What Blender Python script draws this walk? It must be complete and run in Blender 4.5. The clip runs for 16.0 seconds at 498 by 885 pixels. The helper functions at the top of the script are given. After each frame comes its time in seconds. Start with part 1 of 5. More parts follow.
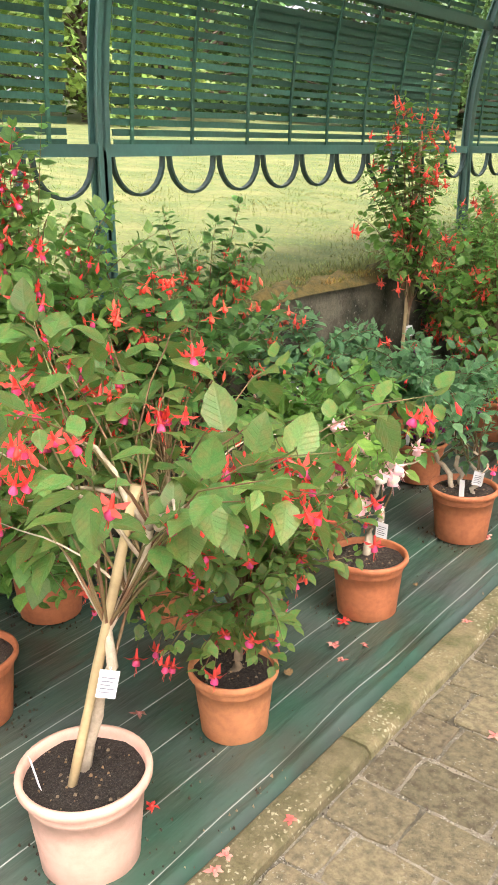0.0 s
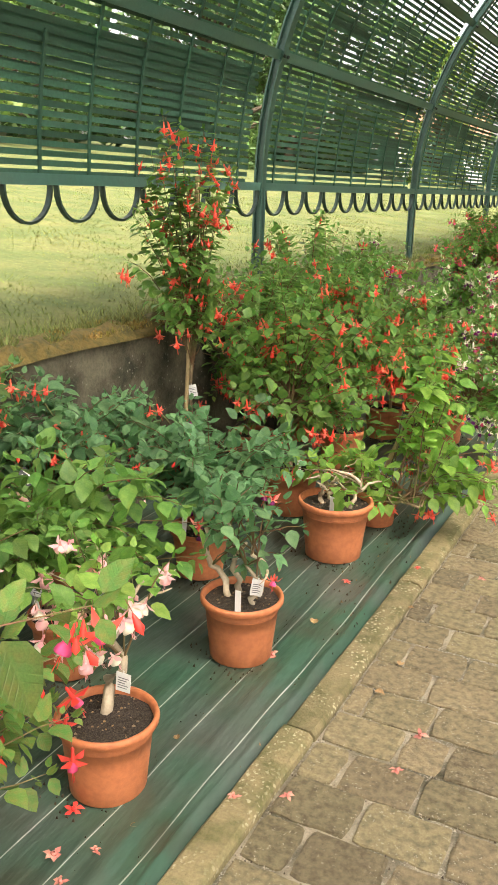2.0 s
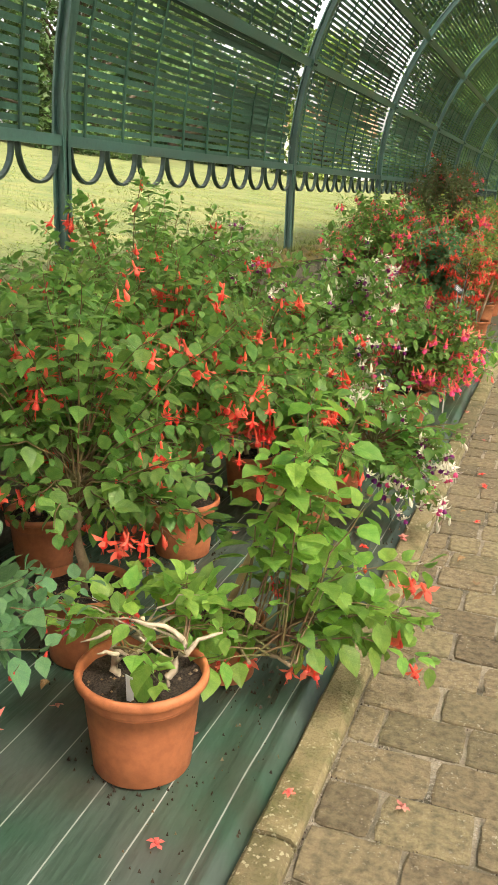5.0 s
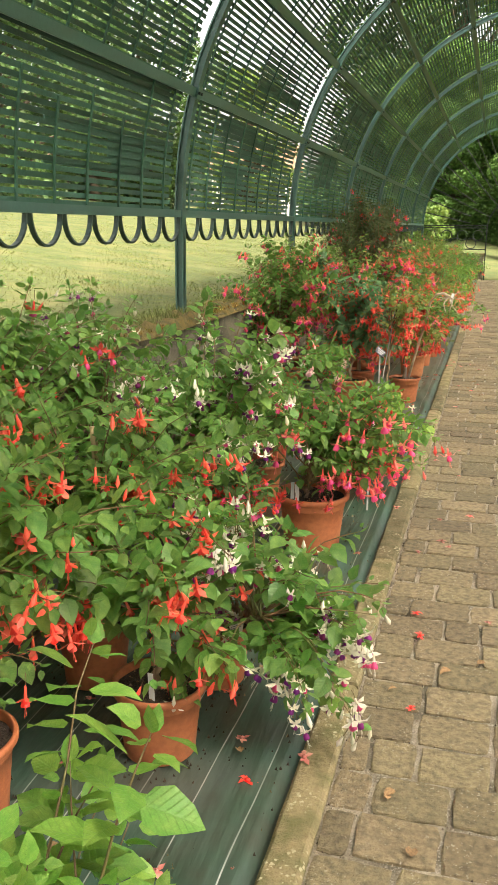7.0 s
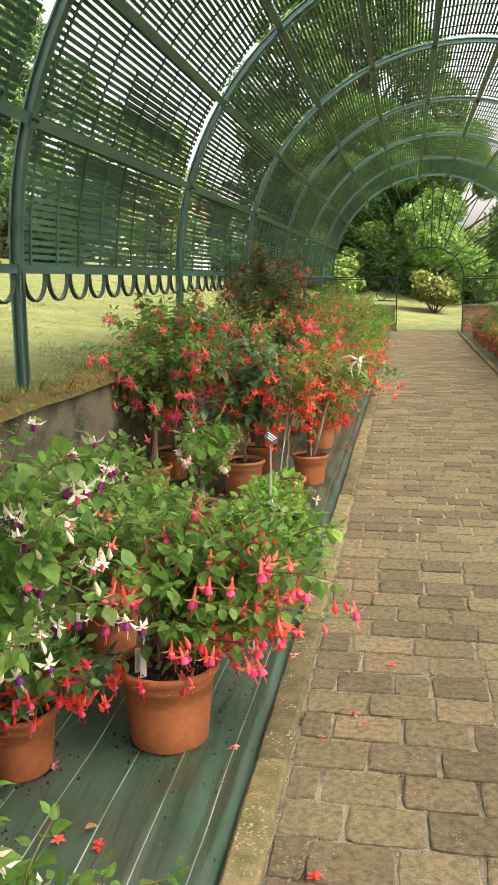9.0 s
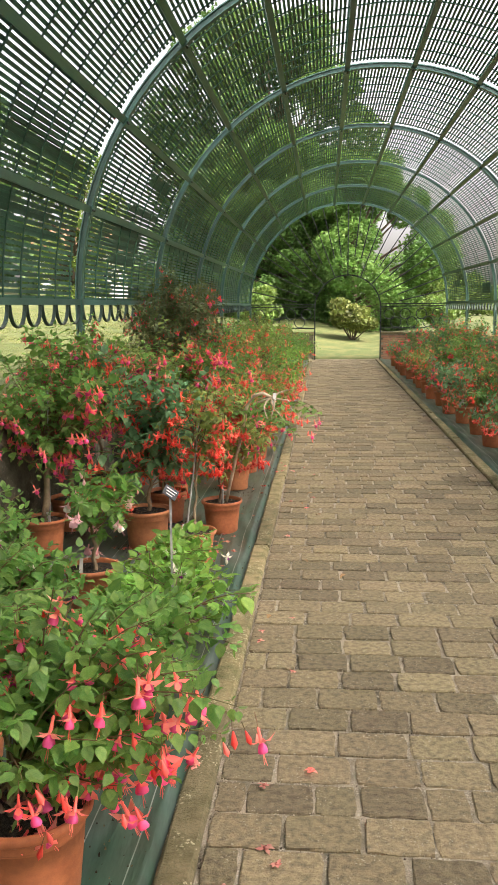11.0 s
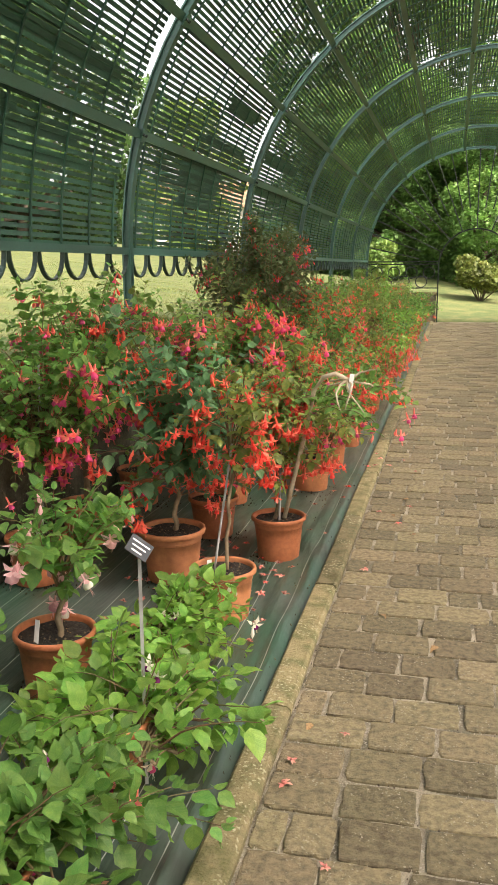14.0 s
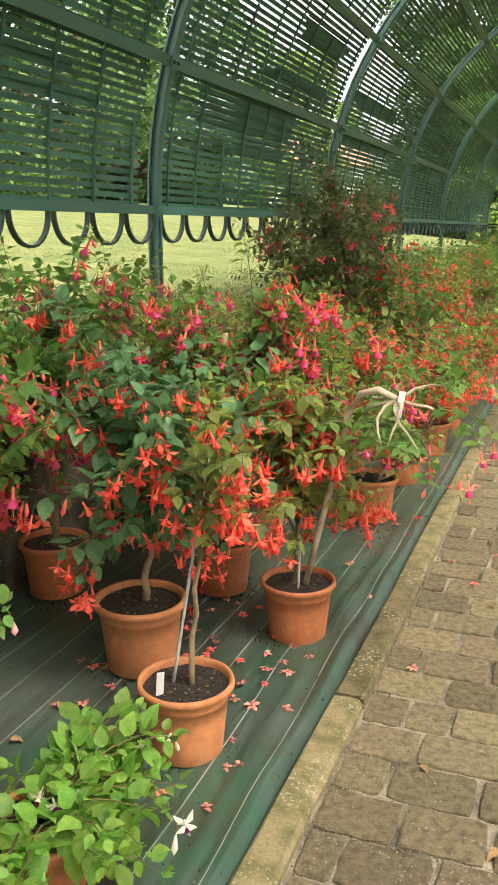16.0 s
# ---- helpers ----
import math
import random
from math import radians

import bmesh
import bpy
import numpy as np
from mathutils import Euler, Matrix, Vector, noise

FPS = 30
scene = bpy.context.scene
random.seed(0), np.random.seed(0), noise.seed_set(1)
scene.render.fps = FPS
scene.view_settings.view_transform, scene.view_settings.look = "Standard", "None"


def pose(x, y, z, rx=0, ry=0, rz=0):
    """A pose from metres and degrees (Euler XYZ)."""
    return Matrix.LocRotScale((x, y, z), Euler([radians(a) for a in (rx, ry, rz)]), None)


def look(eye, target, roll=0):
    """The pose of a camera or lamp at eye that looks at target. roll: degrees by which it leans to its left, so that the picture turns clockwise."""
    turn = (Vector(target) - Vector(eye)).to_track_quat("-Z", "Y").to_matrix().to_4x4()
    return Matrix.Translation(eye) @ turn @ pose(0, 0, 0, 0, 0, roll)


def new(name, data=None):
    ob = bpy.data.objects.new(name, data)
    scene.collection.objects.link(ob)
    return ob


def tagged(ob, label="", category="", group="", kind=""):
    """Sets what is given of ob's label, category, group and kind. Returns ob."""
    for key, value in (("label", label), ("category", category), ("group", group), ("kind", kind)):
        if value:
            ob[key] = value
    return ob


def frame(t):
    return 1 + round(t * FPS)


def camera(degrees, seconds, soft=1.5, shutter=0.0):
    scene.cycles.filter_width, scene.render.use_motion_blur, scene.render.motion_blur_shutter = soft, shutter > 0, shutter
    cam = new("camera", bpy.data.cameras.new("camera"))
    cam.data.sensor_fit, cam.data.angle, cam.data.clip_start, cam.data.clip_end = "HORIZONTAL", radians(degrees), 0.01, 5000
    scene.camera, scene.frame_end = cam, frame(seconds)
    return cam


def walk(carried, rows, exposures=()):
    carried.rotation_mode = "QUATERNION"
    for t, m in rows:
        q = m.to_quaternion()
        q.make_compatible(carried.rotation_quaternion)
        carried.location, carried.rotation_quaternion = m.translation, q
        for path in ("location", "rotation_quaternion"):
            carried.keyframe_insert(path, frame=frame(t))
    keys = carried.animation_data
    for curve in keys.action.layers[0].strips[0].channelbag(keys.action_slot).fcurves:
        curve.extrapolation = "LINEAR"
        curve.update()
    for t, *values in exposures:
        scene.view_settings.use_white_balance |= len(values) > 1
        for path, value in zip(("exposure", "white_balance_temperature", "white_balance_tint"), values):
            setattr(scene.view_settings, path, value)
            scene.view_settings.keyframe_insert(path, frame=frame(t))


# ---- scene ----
cam = camera(32.4, 16.0, soft=1.0)
PATH = [
    (0, (0.972, 0.279, 1.603), (-0.199, 1.772, 0.971), -0.7),
    (0.5, (0.925, 0.451, 1.632), (-0.155, 2.024, 1.034), 0.3),
    (1, (0.851, 0.634, 1.64), (-0.141, 2.274, 1.068), 1.0),
    (1.5, (0.817, 0.844, 1.627), (-0.114, 2.516, 1.043), 0.6),
    (2, (0.806, 1.095, 1.633), (-0.045, 2.812, 1.061), 1.7),
    (2.5, (0.735, 1.332, 1.602), (-0.011, 3.103, 1.05), 2.5),
    (3, (0.596, 1.612, 1.617), (-0.01, 3.447, 1.103), 2.9),
    (3.2, (0.577, 1.705, 1.614), (-0.002, 3.55, 1.103), 3.0),
    (5.3, (0.4, 3.052, 1.448), (-0.251, 4.855, 0.878), 1.6),
    (5.5, (0.412, 3.201, 1.471), (-0.229, 5.015, 0.926), 0.4),
    (5.6, (0.42, 3.283, 1.487), (-0.216, 5.106, 0.966), -0.2),
    (6, (0.439, 3.455, 1.551), (-0.168, 5.297, 1.063), -0.2),
    (6.5, (0.372, 3.797, 1.552), (-0.175, 5.656, 1.056), 0.6),
    (7, (0.344, 4.116, 1.551), (-0.176, 5.984, 1.062), 0.4),
    (7.5, (0.357, 4.459, 1.569), (-0.146, 6.343, 1.127), 0.4),
    (8, (0.352, 4.777, 1.56), (-0.109, 6.683, 1.171), 0.9),
    (8.5, (0.312, 5.124, 1.575), (-0.098, 7.042, 1.185), 0.3),
    (9, (0.34, 5.425, 1.561), (-0.012, 7.358, 1.189), -0.5),
    (9.5, (0.414, 5.679, 1.584), (0.117, 7.626, 1.239), -1.2),
    (9.7, (0.417, 5.744, 1.587), (0.151, 7.696, 1.243), -1.1),
    (11.8, (0.329, 6.224, 1.572), (0.176, 8.196, 1.276), -0.5),
    (12, (0.345, 6.294, 1.552), (0.201, 8.267, 1.257), -0.5),
    (12.5, (0.421, 6.553, 1.563), (0.285, 8.525, 1.26), -0.5),
    (13, (0.455, 6.844, 1.541), (0.272, 8.808, 1.214), 0.0),
    (13.5, (0.426, 7.22, 1.546), (0.136, 9.164, 1.176), -0.3),
    (14, (0.49, 7.639, 1.518), (0.039, 9.546, 1.116), -0.4),
    (14.5, (0.558, 7.989, 1.528), (0.004, 9.866, 1.116), 0.6),
    (15, (0.542, 8.348, 1.526), (-0.052, 10.208, 1.092), 1.0),
    (15.5, (0.537, 8.643, 1.526), (-0.119, 10.474, 1.061), 0.3),
    (16, (0.56, 9.002, 1.528), (-0.139, 10.812, 1.044), -0.1),
]
walk(cam, [(t, look(eye, target, roll)) for t, eye, target, roll in PATH], exposures=[(0.0, 2.1, 6650, 18), (2.0, 2.03, 7300, 13), (9.0, 1.92, 7400, 15), (12.2, 1.82, 6750, 18), (14.5, 1.83, 7200, 14), (16.0, 1.95, 7200, 10)])

# ---- world and light ----
world = bpy.data.worlds.new("sky")
scene.world = world
world.use_nodes = True
wn = world.node_tree.nodes
sky = wn.new("ShaderNodeTexSky")
sky.sky_type = "NISHITA"
sky.sun_disc = False
sky.sun_elevation = radians(52)
sky.sun_rotation = radians(120)
sky.dust_density = 6.0
sky.ozone_density = 1.0
sky.air_density = 1.0
bw = wn.new("ShaderNodeHueSaturation")
bw.inputs["Saturation"].default_value = 0.35
world.node_tree.links.new(sky.outputs[0], bw.inputs["Color"])
world.node_tree.links.new(bw.outputs[0], wn["Background"].inputs[0])
wn["Background"].inputs[1].default_value = 0.15
sun_data = bpy.data.lights.new("sun", "SUN")
sun_data.energy = 1.5
sun_data.angle = radians(14)
sun_data.color = (1.0, 0.96, 0.9)
sun = new("sun", sun_data)
sun.matrix_world = look((12, 4, 20), (0, 8, 0))


# ---- materials ----
def material(name, base, rough=0.6, metal=0.0, vary=0.25, scale=6.0, fine=60.0, bump=0.15, hue=0.0, translucent=0.0, other=None, coords="Object", spec=0.5, islands=False):
    """A surface with variation at two scales, a second colour in patches and fine relief."""
    m = bpy.data.materials.new(name)
    m.use_nodes = True
    n, l = m.node_tree.nodes, m.node_tree.links
    p = n["Principled BSDF"]
    p.inputs["Roughness"].default_value, p.inputs["Metallic"].default_value = rough, metal
    p.inputs["Specular IOR Level"].default_value = spec
    tc = n.new("ShaderNodeTexCoord")
    big, small = n.new("ShaderNodeTexNoise"), n.new("ShaderNodeTexNoise")
    big.inputs["Scale"].default_value, small.inputs["Scale"].default_value = scale, fine
    big.inputs["Detail"].default_value, small.inputs["Detail"].default_value = 6, 6
    small.inputs["Roughness"].default_value = 0.65
    for t in (big, small):
        l.new(tc.outputs[coords], t.inputs["Vector"])
    mix = n.new("ShaderNodeMix")
    mix.data_type = "RGBA"
    mix.inputs["A"].default_value = (*base, 1)
    mix.inputs["B"].default_value = (*(other or [c * 0.55 for c in base]), 1)
    ramp = n.new("ShaderNodeMapRange")
    ramp.inputs["From Min"].default_value, ramp.inputs["From Max"].default_value = 0.4, 0.68
    l.new(big.outputs["Fac"], ramp.inputs["Value"])
    l.new(ramp.outputs["Result"], mix.inputs["Factor"])
    info, geo = n.new("ShaderNodeObjectInfo"), n.new("ShaderNodeNewGeometry")
    hsv = n.new("ShaderNodeHueSaturation")
    val = n.new("ShaderNodeMapRange")
    val.inputs["To Min"].default_value, val.inputs["To Max"].default_value = 1 - vary, 1 + vary
    src = info.outputs["Random"]
    if islands:
        both, wrap = n.new("ShaderNodeMath"), n.new("ShaderNodeMath")
        wrap.operation = "FRACT"
        l.new(geo.outputs["Random Per Island"], both.inputs[0])
        l.new(info.outputs["Random"], both.inputs[1])
        l.new(both.outputs[0], wrap.inputs[0])
        src = wrap.outputs[0]
    l.new(src, val.inputs["Value"])
    grain = n.new("ShaderNodeMapRange")
    grain.inputs["From Min"].default_value, grain.inputs["From Max"].default_value = 0.25, 0.75
    grain.inputs["To Min"].default_value, grain.inputs["To Max"].default_value = 1 - vary * 0.7, 1 + vary * 0.7
    l.new(small.outputs["Fac"], grain.inputs["Value"])
    times = n.new("ShaderNodeMath")
    times.operation = "MULTIPLY"
    l.new(val.outputs["Result"], times.inputs[0])
    l.new(grain.outputs["Result"], times.inputs[1])
    l.new(times.outputs[0], hsv.inputs["Value"])
    if hue:
        hr = n.new("ShaderNodeMapRange")
        hr.inputs["To Min"].default_value, hr.inputs["To Max"].default_value = 0.5 - hue, 0.5 + hue
        more = n.new("ShaderNodeMath")
        more.operation = "MULTIPLY_ADD"
        more.inputs[1].default_value, more.inputs[2].default_value = 7.31, 0.0
        frac = n.new("ShaderNodeMath")
        frac.operation = "FRACT"
        l.new(src, more.inputs[0])
        l.new(more.outputs[0], frac.inputs[0])
        l.new(frac.outputs[0], hr.inputs["Value"])
        l.new(hr.outputs["Result"], hsv.inputs["Hue"])
    l.new(mix.outputs["Result"], hsv.inputs["Color"])
    l.new(hsv.outputs["Color"], p.inputs["Base Color"])
    if bump:
        b = n.new("ShaderNodeBump")
        b.inputs["Strength"].default_value, b.inputs["Distance"].default_value = bump, 0.01
        l.new(small.outputs["Fac"], b.inputs["Height"])
        l.new(b.outputs["Normal"], p.inputs["Normal"])
    if translucent:
        tr, sh = n.new("ShaderNodeBsdfTranslucent"), n.new("ShaderNodeMixShader")
        bright = n.new("ShaderNodeHueSaturation")
        bright.inputs["Value"].default_value = 1.5
        l.new(hsv.outputs["Color"], bright.inputs["Color"])
        l.new(bright.outputs["Color"], tr.inputs["Color"])
        sh.inputs[0].default_value = translucent
        l.new(p.outputs[0], sh.inputs[1])
        l.new(tr.outputs[0], sh.inputs[2])
        l.new(sh.outputs[0], n["Material Output"].inputs[0])
    m["hsv"] = hsv.name
    return m


def leaf_material(name, base, other, gloss=0.42):
    """A leaf: pale midrib and side veins along its own length, lighter by transmitted light."""
    m = material(name, base, gloss, vary=0.3, scale=3, fine=25, bump=0.0, hue=0.018, translucent=0.42, other=other, coords="UV", islands=True)
    n, l = m.node_tree.nodes, m.node_tree.links
    uv, sep = n.new("ShaderNodeTexCoord"), n.new("ShaderNodeSeparateXYZ")
    l.new(uv.outputs["UV"], sep.inputs[0])
    off = n.new("ShaderNodeMath")
    off.operation = "SUBTRACT"
    off.inputs[1].default_value = 0.5
    l.new(sep.outputs["X"], off.inputs[0])
    ab = n.new("ShaderNodeMath")
    ab.operation = "ABSOLUTE"
    l.new(off.outputs[0], ab.inputs[0])
    side = n.new("ShaderNodeMath")
    side.operation = "MULTIPLY_ADD"
    side.inputs[1].default_value = -0.6
    l.new(ab.outputs[0], side.inputs[0])
    l.new(sep.outputs["Y"], side.inputs[2])
    wave = n.new("ShaderNodeMath")
    wave.operation = "PINGPONG"
    wave.inputs[1].default_value = 0.065
    l.new(side.outputs[0], wave.inputs[0])
    vein = n.new("ShaderNodeMapRange")
    vein.inputs["From Min"].default_value, vein.inputs["From Max"].default_value = 0.0, 0.02
    vein.inputs["To Min"].default_value, vein.inputs["To Max"].default_value = 1, 0
    l.new(wave.outputs[0], vein.inputs["Value"])
    rib = n.new("ShaderNodeMapRange")
    rib.inputs["From Min"].default_value, rib.inputs["From Max"].default_value = 0.0, 0.05
    rib.inputs["To Min"].default_value, rib.inputs["To Max"].default_value = 1, 0
    l.new(ab.outputs[0], rib.inputs["Value"])
    mx = n.new("ShaderNodeMath")
    mx.operation = "MAXIMUM"
    l.new(vein.outputs[0], mx.inputs[0])
    l.new(rib.outputs[0], mx.inputs[1])
    b = n.new("ShaderNodeBump")
    b.inputs["Strength"].default_value, b.inputs["Distance"].default_value = 0.5, 0.002
    b.invert = True
    l.new(mx.outputs[0], b.inputs["Height"])
    l.new(b.outputs["Normal"], n["Principled BSDF"].inputs["Normal"])
    soft = n.new("ShaderNodeMath")
    soft.operation = "MULTIPLY"
    soft.inputs[1].default_value = 0.16
    l.new(mx.outputs[0], soft.inputs[0])
    tint = n.new("ShaderNodeMix")
    tint.data_type = "RGBA"
    tint.inputs["B"].default_value = (0.25, 0.34, 0.12, 1)
    hsv = n[m["hsv"]]
    l.new(hsv.outputs["Color"], tint.inputs["A"])
    l.new(soft.outputs[0], tint.inputs["Factor"])
    l.new(tint.outputs["Result"], n["Principled BSDF"].inputs["Base Color"])
    return m


PAINT = material("green_paint", (0.045, 0.135, 0.112), 0.34, vary=0.2, scale=4, fine=40, bump=0.08, other=(0.055, 0.125, 0.105), spec=0.8)
BAR = material("dark_bar_paint", (0.022, 0.052, 0.042), 0.5, vary=0.2, scale=6, fine=60, bump=0.1, other=(0.03, 0.05, 0.036))
SLAT = material("slat_paint", (0.036, 0.118, 0.078), 0.5, vary=0.35, scale=3, fine=50, bump=0.12, other=(0.046, 0.122, 0.086), islands=True)
IRON = material("black_iron", (0.02, 0.03, 0.028), 0.5, vary=0.2, bump=0.08)
TERRACOTTA = material("terracotta", (0.47, 0.158, 0.063), 0.6, vary=0.16, scale=7, fine=70, bump=0.1, other=(0.38, 0.122, 0.05))
TERRA_OLD = material("dusty_terracotta", (0.53, 0.21, 0.085), 0.7, vary=0.15, scale=6, fine=60, bump=0.1, other=(0.44, 0.165, 0.07))
TERRA_PALE = material("pale_pink_terracotta", (0.72, 0.44, 0.33), 0.7, vary=0.08, scale=5, fine=60, bump=0.08, other=(0.62, 0.38, 0.28))
SOIL = material("potting_soil", (0.03, 0.02, 0.014), 0.95, vary=0.5, scale=30, fine=160, bump=0.9, other=(0.1, 0.075, 0.05))
BARK = material("pale_bark", (0.3, 0.22, 0.13), 0.8, vary=0.25, scale=20, fine=120, bump=0.4, other=(0.16, 0.11, 0.065))
BARE = material("bleached_bark", (0.55, 0.46, 0.33), 0.8, vary=0.2, scale=20, fine=120, bump=0.35, other=(0.35, 0.27, 0.18))
TWIG = material("red_green_twig", (0.2, 0.1, 0.05), 0.6, vary=0.25, scale=10, fine=60, bump=0.1, other=(0.14, 0.16, 0.05))
CANE = material("bamboo_cane", (0.5, 0.38, 0.2), 0.55, vary=0.15, scale=12, fine=60, bump=0.1, other=(0.36, 0.26, 0.13))
STEEL_CANE = material("grey_stake", (0.42, 0.42, 0.4), 0.5, vary=0.1, bump=0.05)
TAG = material("white_plastic_tag", (0.82, 0.82, 0.8), 0.45, vary=0.05, bump=0.0, other=(0.7, 0.7, 0.67))
INK = material("grey_ink", (0.2, 0.2, 0.22), 0.6, bump=0.0)
SIGN = material("black_sign", (0.02, 0.025, 0.03), 0.4, bump=0.0)
KERB = material("mossy_kerb", (0.225, 0.185, 0.095), 0.9, vary=0.35, scale=14, fine=90, bump=0.9, other=(0.11, 0.105, 0.04))
SETT = material("paving_sett", (0.238, 0.194, 0.109), 0.88, vary=0.3, scale=40, fine=110, bump=1.0, hue=0.007, other=(0.125, 0.102, 0.058), islands=True)
JOINT = material("sandy_joint", (0.38, 0.33, 0.24), 0.95, vary=0.5, scale=6, fine=150, bump=1.0, other=(0.06, 0.055, 0.03))
GRIT = material("pale_grit", (0.42, 0.37, 0.28), 0.95, vary=0.4, scale=30, fine=150, bump=0.3, other=(0.25, 0.21, 0.15), islands=True)
WALL = material("weathered_wall", (0.19, 0.17, 0.115), 0.9, vary=0.45, scale=6, fine=60, bump=1.0, other=(0.035, 0.036, 0.02))
MOSS = material("moss_and_litter", (0.27, 0.19, 0.05), 0.95, vary=0.5, scale=22, fine=70, bump=1.0, other=(0.11, 0.11, 0.03))
MOSS_TUFT = material("moss_tuft", (0.32, 0.22, 0.06), 0.9, vary=0.45, scale=5, fine=40, bump=0.0, hue=0.02, translucent=0.2, other=(0.15, 0.17, 0.04), islands=True)
LAWN = material("lawn", (0.065, 0.092, 0.022), 0.9, vary=0.4, scale=2.2, fine=16, bump=0.8, other=(0.13, 0.132, 0.043))
GRASS = material("grass_blades", (0.14, 0.19, 0.046), 0.7, vary=0.4, scale=1.6, fine=8, bump=0.0, hue=0.02, translucent=0.3, other=(0.2, 0.2, 0.068), islands=True)
BRICK = material("end_brick", (0.48, 0.27, 0.16), 0.85, vary=0.25, bump=0.4, hue=0.01)
TREE_BARK = material("tree_bark", (0.12, 0.09, 0.06), 0.9, vary=0.2, scale=6, fine=40, bump=0.6)
TREE_MID = material("tree_leaf", (0.125, 0.215, 0.045), 0.55, vary=0.45, scale=0.5, fine=4, bump=0.0, hue=0.02, translucent=0.3, other=(0.19, 0.27, 0.06), islands=True)
TREE_DARK = material("dark_tree_leaf", (0.06, 0.125, 0.038), 0.55, vary=0.45, scale=0.5, fine=4, bump=0.0, hue=0.02, translucent=0.25, other=(0.1, 0.18, 0.05), islands=True)
TREE_ARCH = material("arch_tree_leaf", (0.105, 0.22, 0.05), 0.55, vary=0.25, scale=0.5, fine=4, bump=0.0, hue=0.012, translucent=0.35, other=(0.15, 0.27, 0.06), islands=True)
TREE_TALL = material("tall_tree_leaf", (0.085, 0.17, 0.045), 0.55, vary=0.35, scale=0.5, fine=4, bump=0.0, hue=0.02, translucent=0.35, other=(0.13, 0.22, 0.055), islands=True)
SHRUB_LEAF = material("yellow_shrub_leaf", (0.17, 0.21, 0.045), 0.55, vary=0.35, scale=2, fine=9, bump=0.0, hue=0.02, translucent=0.3, islands=True)
PLASTER = material("white_render", (0.8, 0.79, 0.76), 0.9, vary=0.05, bump=0.1, other=(0.7, 0.69, 0.66))
ROOF = material("brown_roof", (0.3, 0.17, 0.1), 0.9, vary=0.2, bump=0.3)
GLASS = material("dark_pane", (0.03, 0.035, 0.04), 0.08, bump=0.0)
LEAF_DARK = leaf_material("dark_leaf", (0.09, 0.21, 0.055), (0.13, 0.27, 0.065))
LEAF_MID = leaf_material("mid_leaf", (0.118, 0.262, 0.055), (0.18, 0.325, 0.07))
LEAF_LIGHT = leaf_material("light_leaf", (0.165, 0.345, 0.058), (0.25, 0.42, 0.08))
LEAF_BLUE = leaf_material("bluish_leaf", (0.1, 0.235, 0.1), (0.14, 0.29, 0.12))
LEAF_OLIVE = leaf_material("olive_leaf", (0.18, 0.28, 0.065), (0.29, 0.3, 0.075))
LEAF_BRONZE = leaf_material("bronze_leaf", (0.085, 0.15, 0.05), (0.13, 0.11, 0.05))
LEAF_BROAD = leaf_material("broad_leaf", (0.12, 0.26, 0.06), (0.21, 0.24, 0.065))
RED = material("scarlet_sepal", (0.88, 0.075, 0.06), 0.45, vary=0.2, fine=30, bump=0.0, translucent=0.35, other=(0.9, 0.13, 0.1))
ORANGE = material("orange_red_sepal", (0.92, 0.14, 0.09), 0.45, vary=0.2, fine=30, bump=0.0, translucent=0.35, other=(0.92, 0.22, 0.15))
CORAL = material("coral_pink_sepal", (0.92, 0.16, 0.14), 0.45, vary=0.2, fine=30, bump=0.0, translucent=0.35, other=(0.94, 0.32, 0.26))
MAGENTA = material("magenta_petal", (0.85, 0.1, 0.25), 0.5, vary=0.2, fine=30, bump=0.0, translucent=0.25, other=(0.75, 0.1, 0.32))
PURPLE = material("purple_petal", (0.16, 0.015, 0.2), 0.5, vary=0.25, fine=30, bump=0.0, translucent=0.2, other=(0.3, 0.015, 0.16))
PALE_PINK = material("pale_pink_petal", (0.88, 0.42, 0.45), 0.5, vary=0.1, fine=30, bump=0.0, translucent=0.25, other=(0.88, 0.58, 0.58))
CREAM = material("cream_sepal", (0.78, 0.76, 0.6), 0.5, vary=0.1, fine=30, bump=0.0, translucent=0.25, other=(0.75, 0.68, 0.6))
WILTED = material("wilted_petal", (0.55, 0.15, 0.13), 0.7, vary=0.35, fine=30, bump=0.1, other=(0.6, 0.36, 0.26))
DRY = material("dry_leaf", (0.36, 0.22, 0.1), 0.8, vary=0.3, fine=30, bump=0.2)


